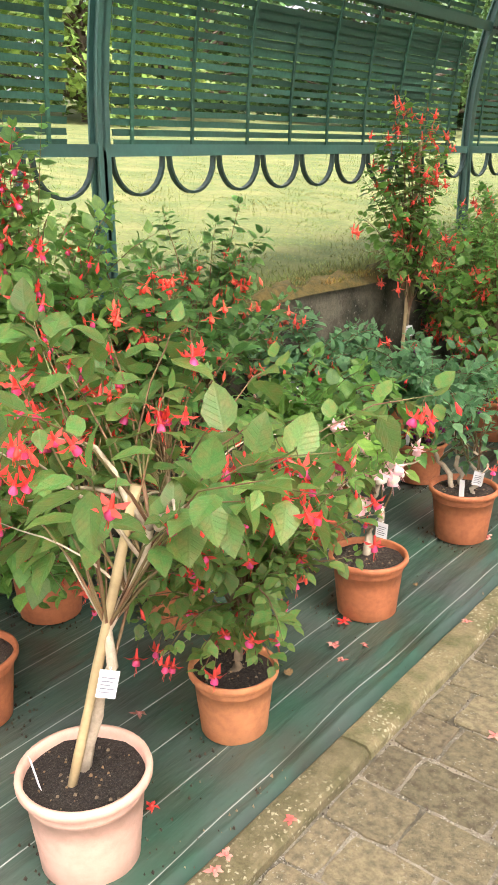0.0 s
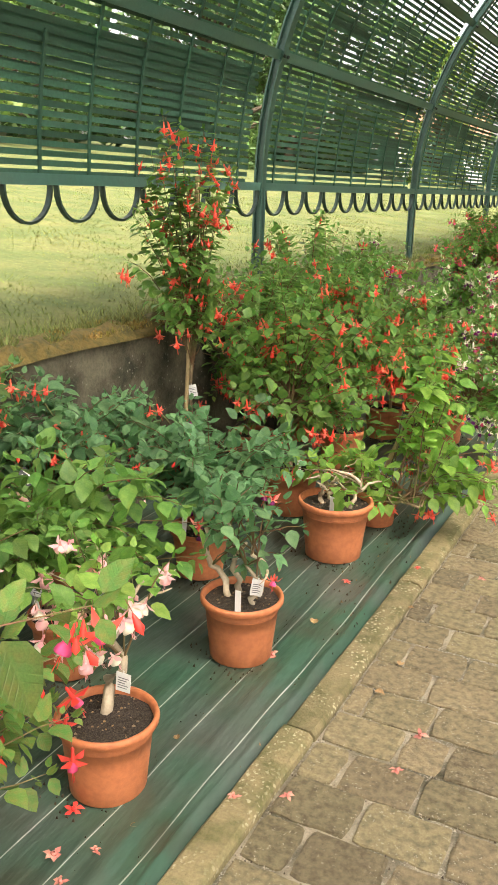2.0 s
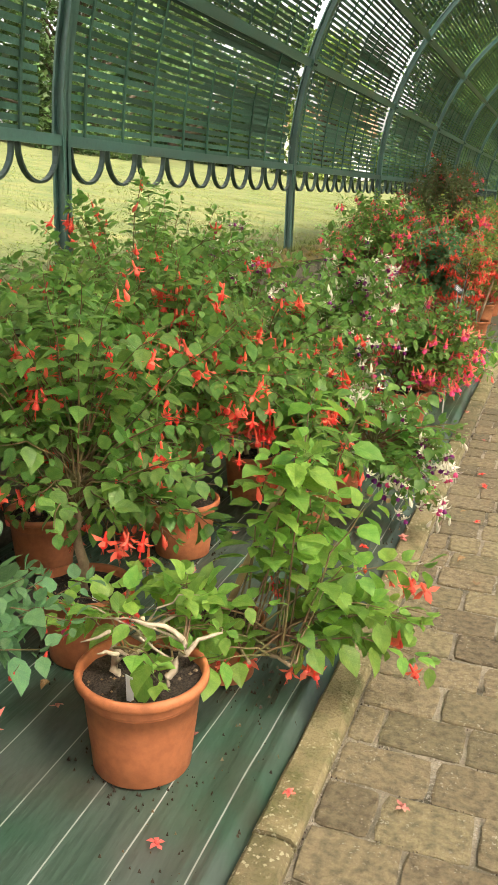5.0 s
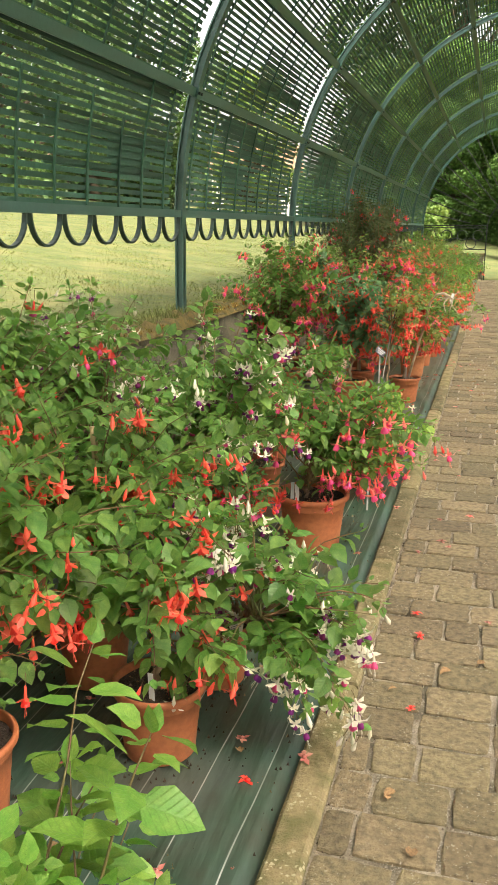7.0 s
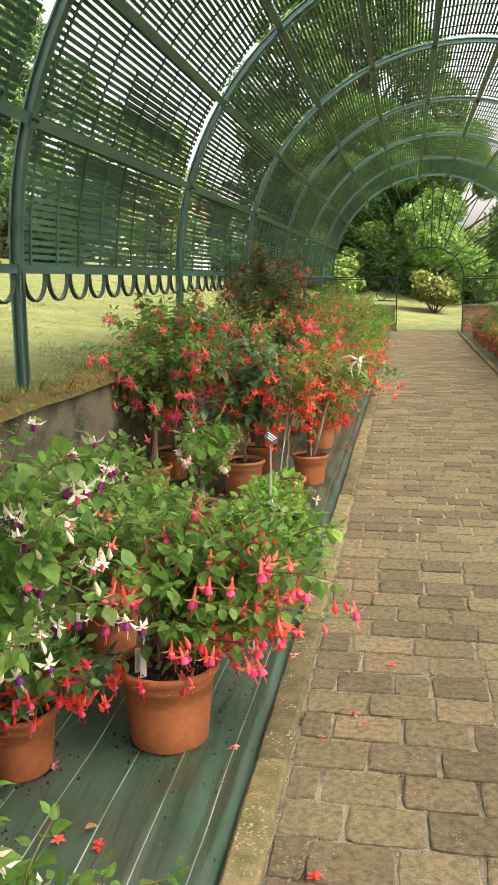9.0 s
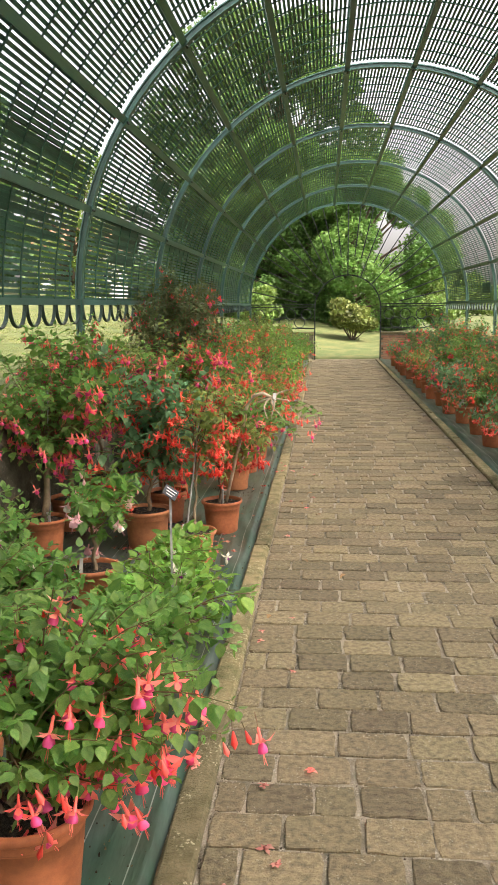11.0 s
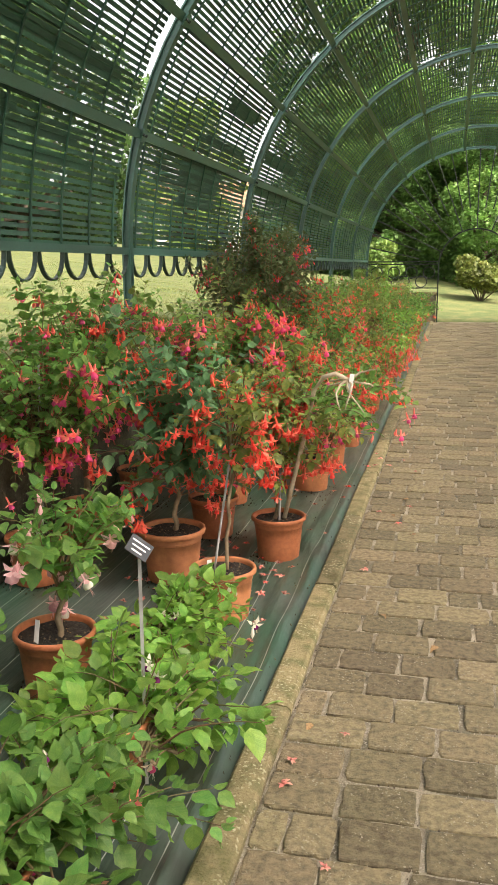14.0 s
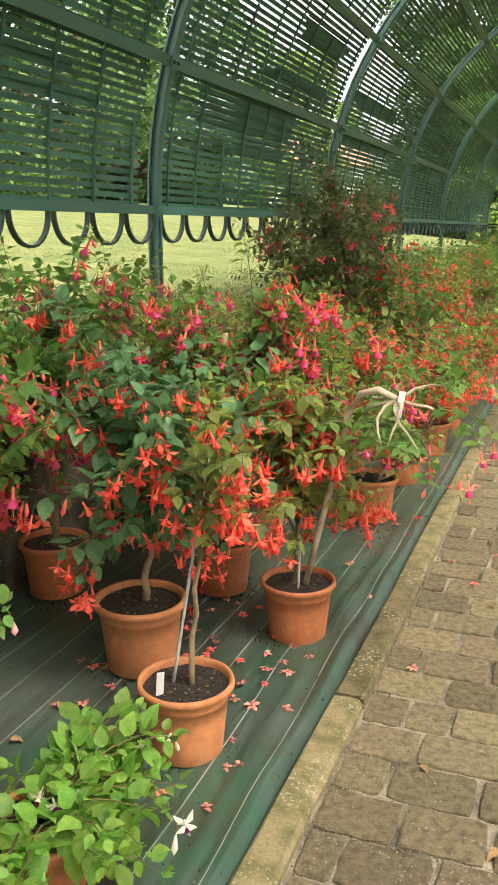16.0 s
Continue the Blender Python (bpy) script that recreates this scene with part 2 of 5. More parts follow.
def add_spots(m, scale, size, colour):
    """Lichen or grit: small round flecks of another colour, in patches."""
    n, l = m.node_tree.nodes, m.node_tree.links
    tc, vor, patch = n.new("ShaderNodeTexCoord"), n.new("ShaderNodeTexVoronoi"), n.new("ShaderNodeTexNoise")
    vor.inputs["Scale"].default_value, patch.inputs["Scale"].default_value = scale, scale * 0.12
    warp, add = n.new("ShaderNodeTexNoise"), n.new("ShaderNodeMixRGB")
    warp.inputs["Scale"].default_value = scale * 1.5
    add.blend_type = "ADD"
    add.inputs["Fac"].default_value = 0.02
    l.new(tc.outputs["Object"], warp.inputs["Vector"])
    l.new(tc.outputs["Object"], add.inputs["Color1"])
    l.new(warp.outputs["Color"], add.inputs["Color2"])
    l.new(add.outputs["Color"], vor.inputs["Vector"])
    l.new(tc.outputs["Object"], patch.inputs["Vector"])
    dot, some, both = n.new("ShaderNodeMapRange"), n.new("ShaderNodeMapRange"), n.new("ShaderNodeMath")
    dot.inputs["From Min"].default_value, dot.inputs["From Max"].default_value = size * 0.6, size
    dot.inputs["To Min"].default_value, dot.inputs["To Max"].default_value = 0.8, 0.0
    some.inputs["From Min"].default_value, some.inputs["From Max"].default_value = 0.45, 0.6
    both.operation = "MULTIPLY"
    l.new(vor.outputs["Distance"], dot.inputs["Value"])
    l.new(patch.outputs["Fac"], some.inputs["Value"])
    l.new(dot.outputs["Result"], both.inputs[0])
    l.new(some.outputs["Result"], both.inputs[1])
    mix = n.new("ShaderNodeMix")
    mix.data_type = "RGBA"
    mix.inputs["B"].default_value = (*colour, 1)
    l.new(n[m["hsv"]].outputs["Color"], mix.inputs["A"])
    l.new(both.outputs[0], mix.inputs["Factor"])
    l.new(mix.outputs["Result"], n["Principled BSDF"].inputs["Base Color"])


add_spots(KERB, 60, 0.36, (0.5, 0.46, 0.3))
add_spots(SETT, 75, 0.26, (0.42, 0.38, 0.28))
add_spots(JOINT, 110, 0.45, (0.5, 0.46, 0.38))
add_spots(SOIL, 190, 0.3, (0.3, 0.26, 0.2))
add_spots(WALL, 34, 0.2, (0.32, 0.31, 0.25))


def membrane_material():
    m = material("ground_membrane", (0.036, 0.086, 0.056), 0.34, vary=0.0, scale=2.2, fine=30, bump=0.05, other=(0.075, 0.095, 0.08))
    n, l = m.node_tree.nodes, m.node_tree.links
    tc, sep = n.new("ShaderNodeTexCoord"), n.new("ShaderNodeSeparateXYZ")
    l.new(tc.outputs["Object"], sep.inputs[0])
    warp = n.new("ShaderNodeTexNoise")
    warp.inputs["Scale"].default_value = 0.8
    l.new(tc.outputs["Object"], warp.inputs["Vector"])
    add = n.new("ShaderNodeMath")
    add.operation = "MULTIPLY_ADD"
    add.inputs[1].default_value = 0.05
    l.new(warp.outputs["Fac"], add.inputs[0])
    l.new(sep.outputs["X"], add.inputs[2])
    pp = n.new("ShaderNodeMath")
    pp.operation = "PINGPONG"
    pp.inputs[1].default_value = 0.08
    l.new(add.outputs[0], pp.inputs[0])
    line = n.new("ShaderNodeMapRange")
    line.inputs["From Min"].default_value, line.inputs["From Max"].default_value = 0.0012, 0.0026
    line.inputs["To Min"].default_value, line.inputs["To Max"].default_value = 0.75, 0.0
    l.new(pp.outputs[0], line.inputs["Value"])
    mix = n.new("ShaderNodeMix")
    mix.data_type = "RGBA"
    mix.inputs["B"].default_value = (0.5, 0.52, 0.48, 1)
    l.new(n[m["hsv"]].outputs["Color"], mix.inputs["A"])
    l.new(line.outputs["Result"], mix.inputs["Factor"])
    dirt = n.new("ShaderNodeTexNoise")
    dirt.inputs["Scale"].default_value, dirt.inputs["Detail"].default_value = 3.5, 9
    l.new(tc.outputs["Object"], dirt.inputs["Vector"])
    dm = n.new("ShaderNodeMapRange")
    dm.inputs["From Min"].default_value, dm.inputs["From Max"].default_value = 0.5, 0.72
    dm.inputs["To Max"].default_value = 0.7
    l.new(dirt.outputs["Fac"], dm.inputs["Value"])
    mix2 = n.new("ShaderNodeMix")
    mix2.data_type = "RGBA"
    mix2.inputs["B"].default_value = (0.05, 0.042, 0.028, 1)
    l.new(mix.outputs["Result"], mix2.inputs["A"])
    l.new(dm.outputs["Result"], mix2.inputs["Factor"])
    l.new(mix2.outputs["Result"], n["Principled BSDF"].inputs["Base Color"])
    stretch, creases, fold = n.new("ShaderNodeMapping"), n.new("ShaderNodeTexNoise"), n.new("ShaderNodeBump")
    stretch.inputs["Scale"].default_value = (9, 1.1, 1)
    stretch.inputs["Rotation"].default_value = (0, 0, 0.12)
    creases.inputs["Scale"].default_value, creases.inputs["Detail"].default_value = 1.6, 4
    fold.inputs["Strength"].default_value, fold.inputs["Distance"].default_value = 0.8, 0.025
    l.new(tc.outputs["Object"], stretch.inputs["Vector"])
    l.new(stretch.outputs[0], creases.inputs["Vector"])
    l.new(creases.outputs["Fac"], fold.inputs["Height"])
    l.new(fold.outputs["Normal"], n["Principled BSDF"].inputs["Normal"])
    return m


MEMBRANE = membrane_material()


# ---- mesh helpers ----
class Soup:
    """Vertices, faces and materials of one mesh."""

    def __init__(self):
        self.v, self.f, self.m, self.mats = [], [], [], []

    def slot(self, mat):
        if mat not in self.mats:
            self.mats.append(mat)
        return self.mats.index(mat)

    def add(self, verts, faces, mat):
        base, s = len(self.v), self.slot(mat)
        self.v.extend([tuple(p) for p in verts])
        self.f.extend([tuple(base + i for i in f) for f in faces])
        self.m.extend([s] * len(faces))

    def box(self, lo, hi, mat, jitter=0.0, bevel=0.0):
        """A box; with bevel its top edges are chamfered."""
        (x0, y0, z0), (x1, y1, z1) = lo, hi
        j = lambda: random.uniform(-jitter, jitter)
        b = bevel
        if b:
            vs = [(x0, y0, z0), (x1, y0, z0), (x1, y1, z0), (x0, y1, z0)]
            mid = [(x0 + j(), y0 + j(), z1 - b), (x1 + j(), y0 + j(), z1 - b), (x1 + j(), y1 + j(), z1 - b), (x0 + j(), y1 + j(), z1 - b)]
            top = [(x0 + b, y0 + b, z1 + j() / 2), (x1 - b, y0 + b, z1 + j() / 2), (x1 - b, y1 - b, z1 + j() / 2), (x0 + b, y1 - b, z1 + j() / 2)]
            fs = [(3, 2, 1, 0), (8, 9, 10, 11)]
            for a, c in ((0, 4), (4, 8)):
                for i in range(4):
                    k = (i + 1) % 4
                    fs.append((a + i, a + k, c + k, c + i))
            self.add(vs + mid + top, fs, mat)
        else:
            vs = [(x + j(), y + j(), z + j()) for z in (z0, z1) for x, y in ((x0, y0), (x1, y0), (x1, y1), (x0, y1))]
            self.add(vs, [(3, 2, 1, 0), (4, 5, 6, 7), (0, 1, 5, 4), (1, 2, 6, 5), (2, 3, 7, 6), (3, 0, 4, 7)], mat)

    def tube(self, pts, radii, mat, sides=6, cap=True):
        pts = [Vector(p) for p in pts]
        if not isinstance(radii, (list, tuple)):
            radii = [radii] * len(pts)
        verts, faces = [], []
        ref = Vector((0.31, 0.17, 0.93))
        for i, p in enumerate(pts):
            d = (pts[min(i + 1, len(pts) - 1)] - pts[max(i - 1, 0)])
            d = d.normalized() if d.length > 1e-9 else Vector((0, 0, 1))
            r = ref if abs(d.dot(ref)) < 0.95 else Vector((1, 0, 0))
            u = d.cross(r).normalized()
            w = d.cross(u)
            for k in range(sides):
                a = 2 * math.pi * k / sides
                verts.append(p + (u * math.cos(a) + w * math.sin(a)) * radii[i])
        for i in range(len(pts) - 1):
            for k in range(sides):
                k2 = (k + 1) % sides
                faces.append((i * sides + k, i * sides + k2, (i + 1) * sides + k2, (i + 1) * sides + k))
        if cap:
            faces.append(tuple(range(sides))[::-1])
            faces.append(tuple((len(pts) - 1) * sides + k for k in range(sides)))
        self.add(verts, faces, mat)

    def band(self, pts, outs, width, thick, mat, across=(0, 1, 0)):
        """A bar of rectangular section along pts; outs: the outward way at each point; width along across."""
        a = Vector(across) * width / 2
        verts, faces = [], []
        for p, o in zip(pts, outs):
            p, o = Vector(p), Vector(o)
            verts += [p - a, p + a, p + a + o * thick, p - a + o * thick]
        for i in range(len(pts) - 1):
            for k in range(4):
                k2 = (k + 1) % 4
                faces.append((i * 4 + k, i * 4 + k2, i * 4 + 4 + k2, i * 4 + 4 + k))
        n = (len(pts) - 1) * 4
        faces += [(3, 2, 1, 0), (n, n + 1, n + 2, n + 3)]
        self.add(verts, faces, mat)

    def lathe(self, profile, mat, sides=32, centre=(0, 0), wobble=0.0):
        verts, faces = [], []
        for i, (r, z) in enumerate(profile):
            for k in range(sides):
                a = 2 * math.pi * k / sides
                rr = r * (1 + wobble * math.sin(2 * a + 1.3))
                verts.append((centre[0] + rr * math.cos(a), centre[1] + rr * math.sin(a), z))
        for i in range(len(profile) - 1):
            for k in range(sides):
                k2 = (k + 1) % sides
                faces.append((i * sides + k, i * sides + k2, (i + 1) * sides + k2, (i + 1) * sides + k))
        self.add(verts, faces, mat)

    def mesh(self, name, smooth=False):
        me = bpy.data.meshes.new(name)
        me.from_pydata(self.v, [], self.f)
        for mat in self.mats:
            me.materials.append(mat)
        if len(self.mats) > 1:
            me.polygons.foreach_set("material_index", self.m)
        if smooth:
            me.polygons.foreach_set("use_smooth", [True] * len(self.f))
        me.update()
        return me

    def make(self, name, parent=None, label="", smooth=False, at=None):
        ob = new(name, self.mesh(name, smooth))
        if parent is not None:
            ob.parent = parent
        if at is not None:
            ob.location = at
        return tagged(ob, label)


def part(name, me, parent, label="", m=None):
    """One mesh as a part under a thing."""
    ob = new(name, me)
    ob.parent = parent
    if m is not None:
        ob.matrix_basis = m
    return tagged(ob, label)


def thing(name, label, category, group="", kind="", at=(0, 0, 0), turn=0):
    ob = new(name)
    ob.empty_display_size = 0.1
    ob.matrix_basis = pose(*at, 0, 0, turn)
    return tagged(ob, label, category, group, kind)


# ---- plan ----
KERB_IN, KERB_OUT = 0.0, -0.105          # left kerb, path side and bed side
RKERB_IN, RKERB_OUT = 1.85, 1.955
CX, SPRING, RADIUS = 1.03, 1.635, 2.84   # the vault
BAY, FIRST, HOOPS = 3.6, -0.72, 10       # hoops every 3.6 m; the last one closes the end
HOOP_Y = [FIRST + BAY * i for i in range(HOOPS)]
END = HOOP_Y[-1]
STEP = math.pi / 11                      # angle between purlins
SLATS_PER = 19
WALL_IN, WALL_OUT, WALL_TOP = -1.62, -1.9, 0.94
RWALL_IN, RWALL_OUT = 2 * CX - WALL_IN, 2 * CX - WALL_OUT


def on_vault(a, r=RADIUS):
    """x and z on the vault at the angle a from the left spring."""
    return CX - r * math.cos(a), SPRING + r * math.sin(a)


def outward(a):
    return Vector((-math.cos(a), 0, math.sin(a)))


def sm(x, a, b):
    t = min(1, max(0, (x - a) / (b - a)))
    return t * t * (3 - 2 * t)


def lawn_height(x, y):
    d = max(0.0, WALL_OUT - x) if x < CX else max(0.0, x - RWALL_OUT)
    side = 0.9 + (0.105 * min(d, 40) if x < CX else -0.02 * min(d, 20))
    side += 0.04 * noise.noise(Vector((x * 0.3, y * 0.3, 0)))
    if y < END + 0.3:
        return side
    away = y - END - 0.3
    mound = 0.11 * min(away, 14) * (0.4 + 0.6 * sm(x, 3.5, -1.5))
    if x < CX:
        return mound + (side - mound) * sm(abs(x - CX), 1.3, 3.2)
    return mound + (side * 0.7 - mound) * sm(abs(x - CX), 1.3, 3.2) if away < 14 else mound + 0.2


def build_ground():
    xs = [-400, -120, -60, -42, -34] + [-30 + 1.0 * i for i in range(23)] + [-7.5 + 0.45 * i for i in range(12)] + [-1.88, -1.72, -1.0, 0.2, 1.03, 1.9, 3.0, 3.78, 3.94] + [4.5 + i for i in range(12)] + [18, 22, 30, 45, 60, 120, 400]
    ys = [-300, -80, -40, -20, -12, -10] + [-9 + 0.8 * i for i in range(51)] + [31.9, 32.0] + [32.6 + 0.7 * i for i in range(14)] + [44, 48, 54, 62, 75, 100, 150, 400]
    verts, faces = [], []
    for y in ys:
        for x in xs:
            inside = -1.75 < x < 3.8 and y < 31.95
            verts.append((x, y, -0.075 if inside else lawn_height(x, y)))
    w = len(xs)
    for j in range(len(ys) - 1):
        for i in range(w - 1):
            faces.append((j * w + i, j * w + i + 1, (j + 1) * w + i + 1, (j + 1) * w + i))
    s = Soup()
    s.add(verts, faces, LAWN)
    tagged(s.make("ground", smooth=True), "mown yellow-green lawn rising away from the tunnel", "lawn", kind="structure")


build_ground()


def build_path_bed():
    s = Soup()
    s.add([(KERB_OUT, -9, -0.007), (RKERB_OUT, -9, -0.007), (RKERB_OUT, END + 0.25, -0.007), (KERB_OUT, END + 0.25, -0.007),
           (KERB_OUT, -9, -0.07), (RKERB_OUT, -9, -0.07), (RKERB_OUT, END + 0.25, -0.07), (KERB_OUT, END + 0.25, -0.07)],
          [(0, 1, 2, 3), (7, 6, 5, 4), (0, 4, 5, 1), (1, 5, 6, 2), (2, 6, 7, 3), (3, 7, 4, 0)], JOINT)
    return tagged(s.make("path"), "worn grey-brown paved footpath with sandy joints", "path", kind="structure")


PATHWAY = build_path_bed()


def kerb(name, inner, outer, label):
    root = thing(name, label, "kerb", kind="structure")
    y, i = -8.6 + 0.03, 0
    rnd = random.Random(4)
    while y < END - 0.2:
        length = 1.18
        s = Soup()
        lo, hi = min(inner, outer), max(inner, outer)
        n, verts, faces = 10, [], []
        ox, oz = rnd.uniform(-0.004, 0.004), rnd.uniform(-0.004, 0.004)
        for k in range(n + 1):
            yy = y + 0.006 + (length - 0.012) * k / n
            r = lambda: rnd.uniform(-0.0025, 0.0025)
            ring = [(lo, -0.07), (lo + r(), 0.018 + r()), (lo + 0.01 + r(), 0.03 + r()), ((lo + hi) / 2, 0.033 + r()), (hi - 0.012 + r(), 0.03 + r()), (hi + r(), 0.016 + r()), (hi, -0.07)]
            verts += [(x + ox, yy, z + oz) for x, z in ring]
        for k in range(n):
            for q in range(6):
                faces.append((k * 7 + q, k * 7 + q + 1, k * 7 + 8 + q, k * 7 + 7 + q))
        faces += [tuple(range(7))[::-1], tuple(n * 7 + q for q in range(7))]
        s.add(verts, [f[::-1] for f in faces], KERB)
        s.make("kerb_stone", root)
        y += length
        i += 1
    return root


kerb("kerb_bed_side", KERB_IN, KERB_OUT, "mossy yellow-grey concrete kerb beside the plant bed")
kerb("kerb_far_side", RKERB_IN, RKERB_OUT, "mossy grey concrete kerb along the footpath")


def membrane(name, x0, x1):
    nx, ny = 96, 420
    verts, faces = [], []
    for j in range(ny + 1):
        y = -9 + (END + 8.9) * j / ny
        for i in range(nx + 1):
            x = x0 + (x1 - x0) * i / nx
            edge = min(abs(x - KERB_OUT), abs(x - RKERB_OUT))
            z = 0.004 + 0.006 * noise.noise(Vector((x * 2.2, y * 0.7, 3)))
            fold = sm(edge, 0.4, 0.08)
            z += fold * (0.012 + 0.02 * noise.noise(Vector((x * 9 + y * 2.2, y * 1.1, 0))))
            for off, wide, high in ((0.065, 0.02, 0.016), (0.13, 0.026, 0.011), (0.23, 0.03, 0.007)):
                run = off + 0.05 * noise.noise(Vector((y * 0.55, off * 40, 1)))
                z += high * (0.6 + 0.9 * noise.noise(Vector((y * 0.9, off * 70, 4)))) * math.exp(-((edge - run) / wide) ** 2)
            if edge < 0.03:
                z -= 0.025
            verts.append((x, y, z))
    w = nx + 1
    for j in range(ny):
        for i in range(nx):
            faces.append((j * w + i, j * w + i + 1, (j + 1) * w + i + 1, (j + 1) * w + i))
    s = Soup()
    s.add(verts, faces, MEMBRANE)
    return tagged(s.make(name, smooth=True), "dark green woven weed membrane with pale threads, rucked at the kerb", "ground sheet", kind="structure")


membrane("membrane_bed", WALL_IN + 0.01, KERB_OUT - 0.004)
membrane("membrane_far_bed", RKERB_OUT + 0.004, RWALL_IN - 0.01)


def low_wall(name, x0, x1):
    """A low retaining wall with an uneven mossy top."""
    s = Soup()
    n = 240
    verts, faces, top = [], [], []
    y0, y1 = -9, END + 0.2
    for k in range(n + 1):
        y = y0 + (y1 - y0) * k / n
        w = lambda q: 0.012 * noise.noise(Vector((q, y * 1.7, 1)))
        h = WALL_TOP - 0.03 + 0.018 * noise.noise(Vector((y * 1.1, 5, 0)))
        verts += [(x0, y, -0.08), (x0 + w(1), y, 0.3), (x0 + w(2), y, h), (x1, y, h), (x1, y, -0.08)]
    for k in range(n):
        for q in range(4):
            faces.append((k * 5 + q, k * 5 + q + 1, k * 5 + 6 + q, k * 5 + 5 + q))
    s.add(verts, faces, WALL)
    ob = tagged(s.make(name), "dark weathered stone retaining wall topped with moss", "retaining wall", kind="structure")
    t = Soup()
    verts, faces = [], []
    out = 1 if x1 < x0 else -1
    for k in range(n * 2 + 1):
        y = y0 + (y1 - y0) * k / (n * 2)
        h = WALL_TOP - 0.03 + 0.018 * noise.noise(Vector((y * 1.1, 5, 0)))
        for q in range(7):
            f = q / 6
            x = x0 + out * 0.03 + (x1 - x0 - out * 0.05) * f
            z = h + 0.004 + (0.026 * math.sin(math.pi * min(1, f * 1.3 + 0.05)) + 0.014) * (0.8 + 2.0 * noise.noise(Vector((x * 9, y * 6, 2))) + 1.6 * noise.noise(Vector((x * 30, y * 15, 5))))
            if q == 0:
                z = h - 0.02
            verts.append((x, y, z))
    for k in range(n * 2):
        for q in range(6):
            faces.append((k * 7 + q, k * 7 + q + 1, k * 7 + 8 + q, k * 7 + 7 + q))
    t.add(verts, faces, MOSS)
    t.make("moss_cap", ob, "ochre moss and dry litter on the wall top", smooth=True)
    return ob


low_wall("wall_bed_side", WALL_IN, WALL_OUT)
low_wall("wall_far_side", RWALL_IN, RWALL_OUT)


# ---- the slatted tunnel ----
TUNNEL = thing("slatted_tunnel", "dark green painted iron hoop tunnel clad with slats", "pergola", kind="structure")


def build_hoop(y, post):
    s = Soup()
    n = 44
    arcs = [math.pi * i / n for i in range(n + 1)]
    pts = [(CX - RADIUS, y, WALL_TOP - 0.06)] + [(on_vault(a)[0], y, on_vault(a)[1]) for a in arcs] + [(CX + RADIUS, y, WALL_TOP - 0.06)]
    outs = [outward(0)] + [outward(a) for a in arcs] + [outward(math.pi)]
    s.band(pts, outs, 0.068, 0.012, PAINT)
    s.band(pts, outs, 0.016, 0.05, PAINT)
    s.band([Vector(p) + o * 0.05 for p, o in zip(pts, outs)], outs, 0.068, 0.01, PAINT)
    for x in (CX - RADIUS - 0.03, CX + RADIUS + 0.03):
        s.box((x - 0.045, y - 0.042, WALL_TOP - 0.06), (x + 0.045, y + 0.042, WALL_TOP - 0.005), PAINT, bevel=0.006)
    hoop = s.make("hoop", TUNNEL)
    for k in range(1, 11):
        b = Soup()
        a = STEP * k
        x, z = on_vault(a, RADIUS - 0.004)
        tang = Vector((math.sin(a), 0, math.cos(a)))
        for side in (-1, 1):
            p = [Vector((x, y + side * 0.02, z)) + tang * q for q in (-0.045, 0.045)]
            b.band(p, [-outward(a)] * 2, 0.04, 0.008, PAINT)
            c = Vector((x, y + side * 0.026, z)) - outward(a) * 0.008
            b.tube([c, c - outward(a) * 0.012], 0.011, IRON, 6)
        b.make("bracket", hoop)
    return hoop


for y in HOOP_Y:
    build_hoop(y, True)

for k in range(0, 12):
    a = STEP * k
    for i in range(HOOPS - 1):
        y0, y1 = HOOP_Y[i] + 0.035, HOOP_Y[i + 1] - 0.035
        s = Soup()
        x, z = on_vault(a, RADIUS + 0.006)
        sag = random.uniform(-0.006, 0.006)
        tang = Vector((math.sin(a), 0, math.cos(a)))
        pts = [(x, y0, z), (x, (y0 + y1) / 2, z + sag), (x, y1, z)]
        w = 0.06 if 0 < k < 11 else 0.05
        s.band(pts, [outward(a)] * 3, w, 0.028, PAINT, across=tang)
        s.make("rail" if k in (0, 11) else "purlin", TUNNEL)


def scallop_mesh():
    """One hanging loop of flat bar."""
    s = Soup()
    w, drop = 0.148, 0.012
    pts, outs = [(0, -w, 0)], [(0, -1, 0)]
    for i in range(13):
        a = math.pi * i / 12
        pts.append((0, -w * math.cos(a), -drop - w * math.sin(a)))
        outs.append((0, -math.cos(a), -math.sin(a)))
    pts.append((0, w, 0))
    outs.append((0, 1, 0))
    s.band(pts, [Vector(o) for o in outs], 0.026, 0.012, BAR, across=(1, 0, 0))
    return s.mesh("scallop")


SCALLOP = scallop_mesh()
for side in (0, math.pi):
    x, z = on_vault(side, RADIUS + 0.02)
    for i in range(HOOPS - 1):
        if side and i < 3:
            continue
        for q in range(10):
            part("scallop", SCALLOP, TUNNEL, m=pose(x, HOOP_Y[i] + 0.035 + (BAY - 0.07) * (q + 0.5) / 10, z - 0.02))


